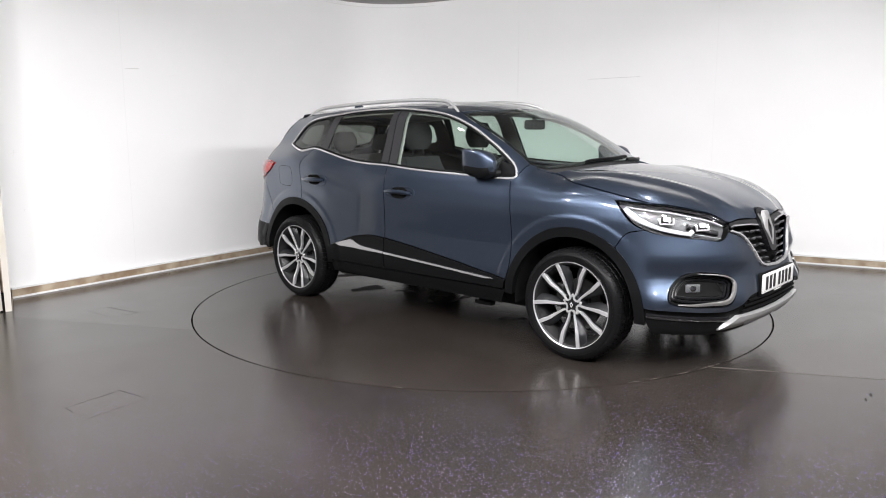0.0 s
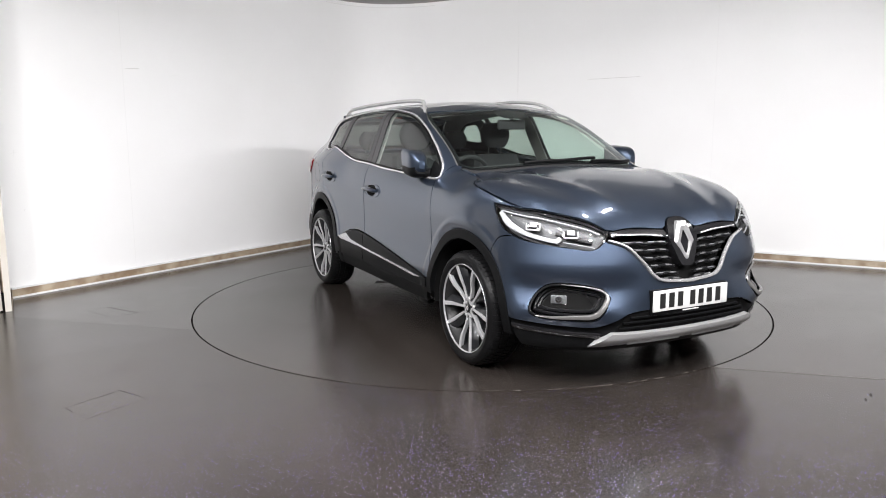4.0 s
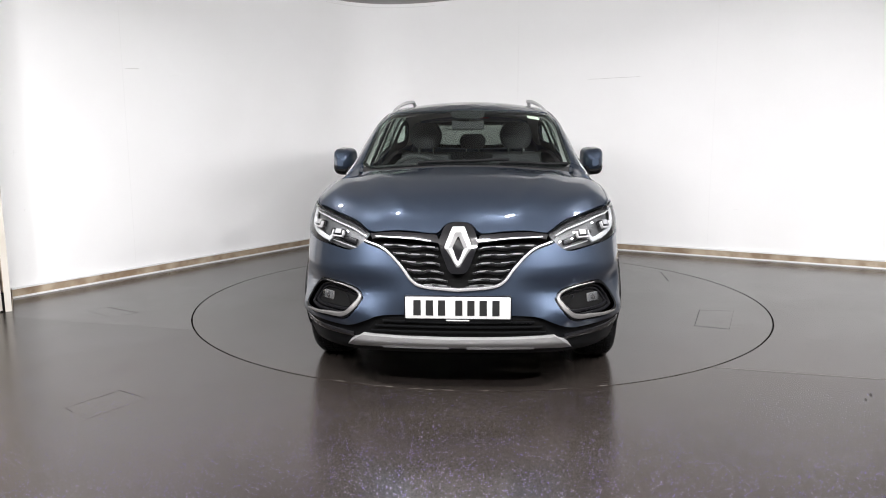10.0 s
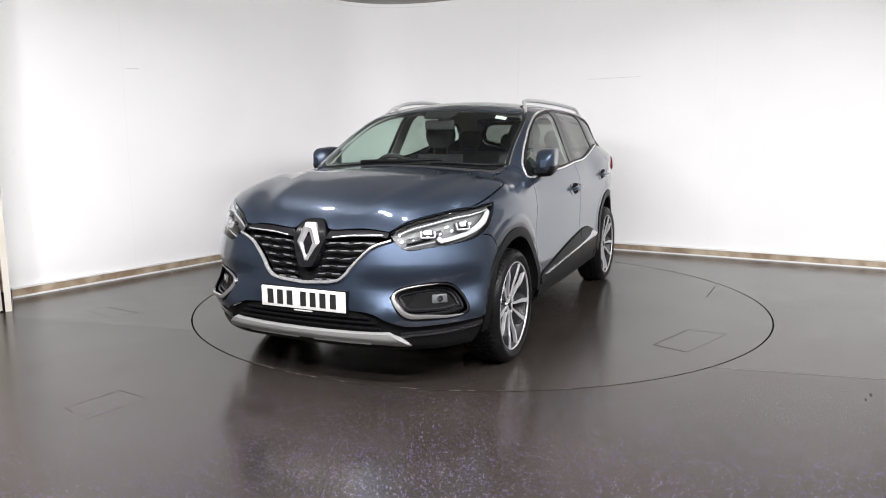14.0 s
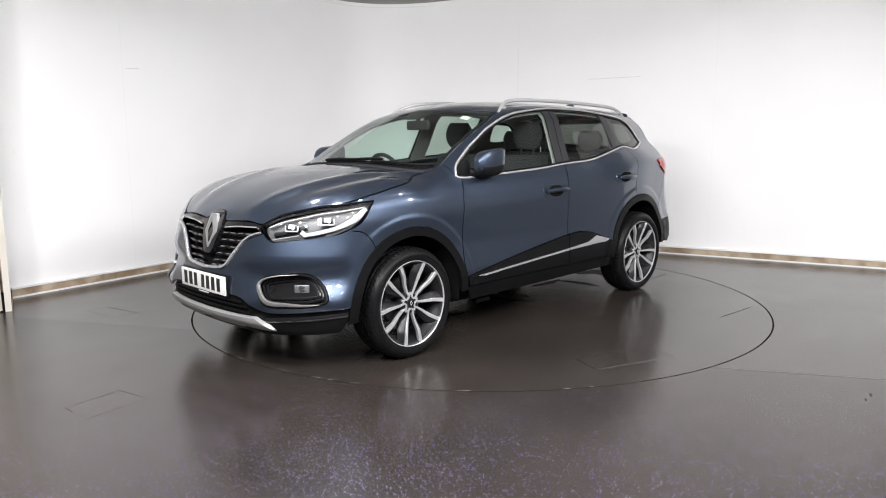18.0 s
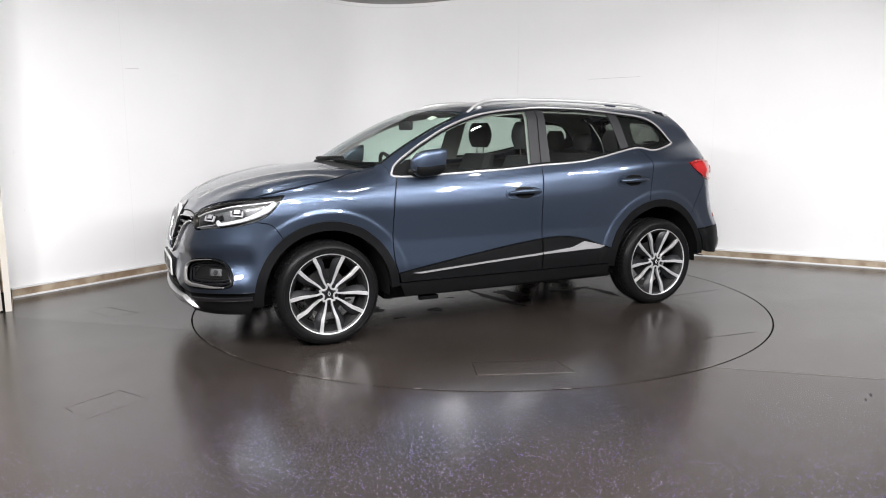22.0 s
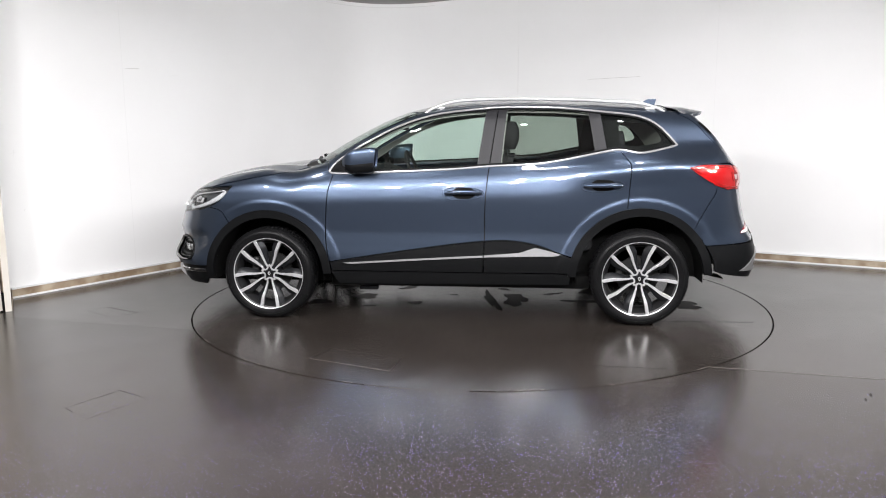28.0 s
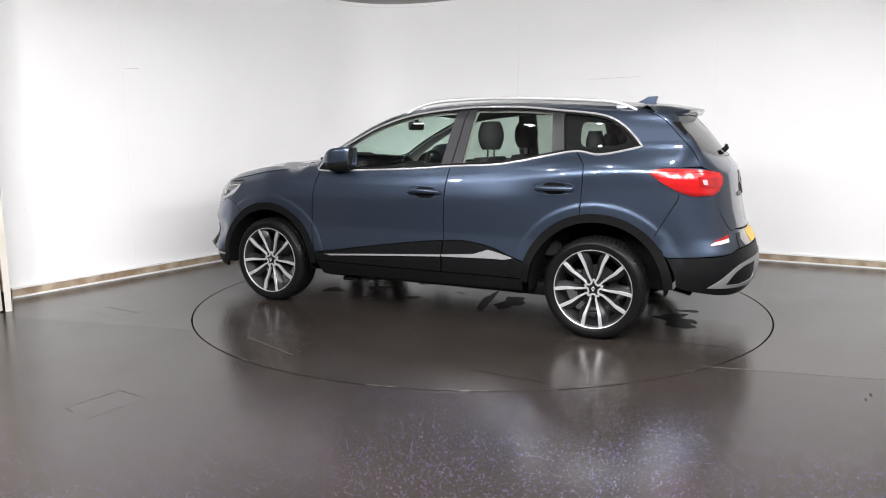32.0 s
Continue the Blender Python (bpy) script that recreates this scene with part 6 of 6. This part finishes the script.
def cabin(car):
    part("floor_pan", boxed((-0.05, 0, 0.27), (1.9, 1.40, 0.10), None, 0.02), UNDER, car, "black underbody")
    part("gearbox_tray", boxed((1.35, 0, 0.27), (1.25, 1.02, 0.12), None, 0.03), UNDER, car, "black engine undertray")
    part("rear_tray", boxed((-1.75, 0, 0.43), (0.75, 1.0, 0.10), None, 0.03), UNDER, car, "black rear undertray")
    bm = bmesh.new()
    tube(bm, [(-1.2, -0.30, 0.33), (-1.75, -0.35, 0.36), (-1.90, -0.38, 0.36)], 0.03, 10)
    part("exhaust_pipe", bm, GREY_METAL, car, "steel exhaust pipe")
    for s in (1, -1):
        part("mud_flap", boxed((-1.86, s * 0.66, 0.335), (0.11, 0.14, 0.008), pose(0, 0, 0, 0, -12, 0), 0.003), BLACK, car, "black splash plate")
        part("jack_point", boxed((0.60, s * 0.77, 0.225), (0.14, 0.05, 0.03), None, 0.008), BLACK, car)
        bm = bmesh.new()
        tube(bm, [(-1.323, s * 0.5, 0.33), (-1.323, s * 0.70, 0.335)], 0.04, 10)
        part("axle_stub", bm, GREY_METAL, car)
        bm = bmesh.new()
        tube(bm, [(1.323, s * 0.3, 0.34), (1.323, s * 0.70, 0.335)], 0.035, 10)
        part("drive_shaft", bm, GREY_METAL, car)
    # dashboard
    bm = bmesh.new()
    prof = [(1.02, 0.98), (0.90, 1.045), (0.66, 1.055), (0.52, 1.00), (0.50, 0.85), (0.62, 0.65), (0.95, 0.60)]
    rows = []
    for y in np.linspace(-0.74, 0.74, 13):
        k = 1 - 0.10 * ramp(abs(y), 0.5, 0.74)
        hump = 0.035 * math.exp(-((y + 0.37) / 0.16) ** 2)
        rows.append([bm.verts.new((x - 0.05 * ramp(abs(y), 0.4, 0.74), y, z * k + (hump if 0.5 < x < 0.7 and z > 0.9 else 0))) for x, z in prof])
    for p, q in zip(rows, rows[1:]):
        for i in range(len(prof)):
            bm.faces.new((p[i], p[(i + 1) % len(prof)], q[(i + 1) % len(prof)], q[i]))
    bm.faces.new(rows[0])
    bm.faces.new(rows[-1])
    bmesh.ops.recalc_face_normals(bm, faces=bm.faces)
    part("dashboard", bm, TRIM_DARK, car, "dark soft dashboard")
    bm = bmesh.new()
    ring = [(0.165 * math.cos(a) * 0.42 + 0.42, -0.37 + 0.185 * math.sin(a), 1.0 + 0.175 * math.cos(a)) for a in np.linspace(0, math.tau, 33)]
    tube(bm, ring, 0.016, 8)
    tube(bm, [(0.42, -0.54, 0.99), (0.44, -0.37, 0.985), (0.42, -0.20, 0.99)], 0.018, 8)
    tube(bm, [(0.44, -0.37, 0.985), (0.60, -0.37, 0.90)], 0.04, 10)
    part("steering_wheel", bm, TRIM_DARK, car, "black steering wheel")
    bm = boxed((0.44, 0.0, 1.395), (0.035, 0.23, 0.07), None, 0.015)
    mirror_ = part("rear_view_mirror", bm, TRIM_DARK, car, "black rear-view mirror")
    bm = bmesh.new()
    tube(bm, [(0.45, 0, 1.41), (0.42, 0, 1.47)], 0.015, 8)
    part("mirror_stem", bm, TRIM_DARK, mirror_)
    part("centre_console", boxed((0.10, 0, 0.55), (0.9, 0.24, 0.42), None, 0.03), TRIM_DARK, car, "dark centre console")

    def seat(x, y, w, tall, head=True, wide=False):
        back = bmesh.new()
        rows = []
        for t in np.linspace(0, 1, 9):
            z = 0.60 + tall * t
            cx_ = x - 0.02 - 0.20 * t
            k = w / 2 * (1 - 0.22 * ramp(t, 0.5, 1.0)) if not wide else w / 2
            d = 0.075 - 0.03 * t
            rows.append([back.verts.new((cx_ + dx, y + dy, z)) for dx, dy in ((d, -k * 0.7), (d * 0.8, 0), (d, k * 0.7), (d * 1.2, k * 0.92), (0, k), (-d, k * 0.85), (-d, -k * 0.85), (0, -k), (d * 1.2, -k * 0.92))])
        for p, q in zip(rows, rows[1:]):
            for i in range(9):
                back.faces.new((p[i], p[(i + 1) % 9], q[(i + 1) % 9], q[i]))
        back.faces.new(rows[0])
        back.faces.new(rows[-1])
        bmesh.ops.recalc_face_normals(back, faces=back.faces)
        name = "rear_bench" if wide else "front_seat"
        s = part(name, back, CLOTH, car, "black cloth car seat")
        part("cushion", boxed((x + 0.22, y, 0.56), (0.52, w, 0.16), None, 0.05), CLOTH, s)
        for hy in ((0,) if not wide else (-0.42, 0, 0.42)):
            top = 0.60 + tall
            hx = x - 0.215
            hb = bmesh.new()
            rws = []
            small = 0.85 if wide and hy == 0 else 1.0
            for t in np.linspace(0, 1, 9):
                z = top + (0.03 if wide else 0.055) + (0.16 if wide else 0.205) * t * small
                k = (0.056 + 0.076 * math.sin(math.pi * (0.08 + 0.84 * t)) ** 0.7) * (0.92 if wide else 1)
                d = (0.050 if wide else 0.082) * (0.45 + 0.55 * math.sin(math.pi * (0.1 + 0.8 * t)) ** 0.7)
                rws.append([hb.verts.new((hx + d * math.cos(a), y + hy + k * math.copysign(abs(math.sin(a)) ** 0.7, math.sin(a)), z)) for a in np.linspace(0, math.tau, 17)[:-1]])
            for p, q in zip(rws, rws[1:]):
                for i in range(16):
                    hb.faces.new((p[i], p[(i + 1) % 16], q[(i + 1) % 16], q[i]))
            hb.faces.new(rws[0])
            hb.faces.new(rws[-1])
            bmesh.ops.recalc_face_normals(hb, faces=hb.faces)
            part("headrest", hb, CLOTH, s, "black padded headrest")
            for dy in (-0.06, 0.06):
                pb = bmesh.new()
                tube(pb, [(hx, y + hy + dy, top - 0.03), (hx, y + hy + dy, top + 0.08)], 0.006, 8)
                part("headrest_post", pb, CHROME, s, "chrome post")

    for y in (-0.37, 0.37):
        seat(-0.18, y, 0.52, 0.56)
    seat(-0.98, 0.0, 1.28, 0.56, True, True)
    part("parcel_shelf", boxed((-1.55, 0, 1.02), (0.55, 1.10, 0.03), None, 0.01), TRIM_DARK, car, "dark parcel shelf")
    part("boot_floor", boxed((-1.65, 0, 0.62), (0.75, 1.05, 0.03), None, 0.01), TRIM_DARK, car)


def build_car():
    car = new("car")
    tagged(car, "blue-grey metallic family SUV parked on the turntable", "car")
    for m in (False, True):
        body_sides(car, m)
        mirror_unit(car, m)
        headlamp(car, m)
    front_end(car)
    top_side(car)
    rear_end(car)
    cabin(car)
    flap = loop([(-1.385, 1.072), (-1.46, 1.078), (-1.545, 1.070), (-1.568, 1.04), (-1.568, 0.96), (-1.548, 0.925), (-1.46, 0.915), (-1.385, 0.918), (-1.362, 0.95), (-1.362, 1.04), (-1.385, 1.072)])
    strip_on("fuel_flap", from_side, flap, 0.003, 0.001, MATT_BLACK, car, "fuel flap joint", True, True, -0.0004)
    for sx, m, spin in ((1, False, 0), (-1, False, 0), (1, True, 0), (-1, True, 0)):
        wheel(car, sx, m, 180 + spin)
    return car




# ---- build ----
build_room()
turntable = build_turntable()
build_lamps()
car = build_car()


# ---- what moves: the turntable carries the car round at a steady rate ----
START_ANGLE, RATE = -39.305, -5.1456
TURN = [(t, START_ANGLE + RATE * t) for t in range(0, 33, 4)]
PARKED = Matrix.Translation((0.1510, -0.0635, 0.0))


def motions():
    walk(turntable, [(t, pose(*PIVOT, 0, 0, 0, a)) for t, a in TURN])
    walk(car, [(t, pose(*PIVOT, 0, 0, 0, a) @ PARKED) for t, a in TURN])


motions()
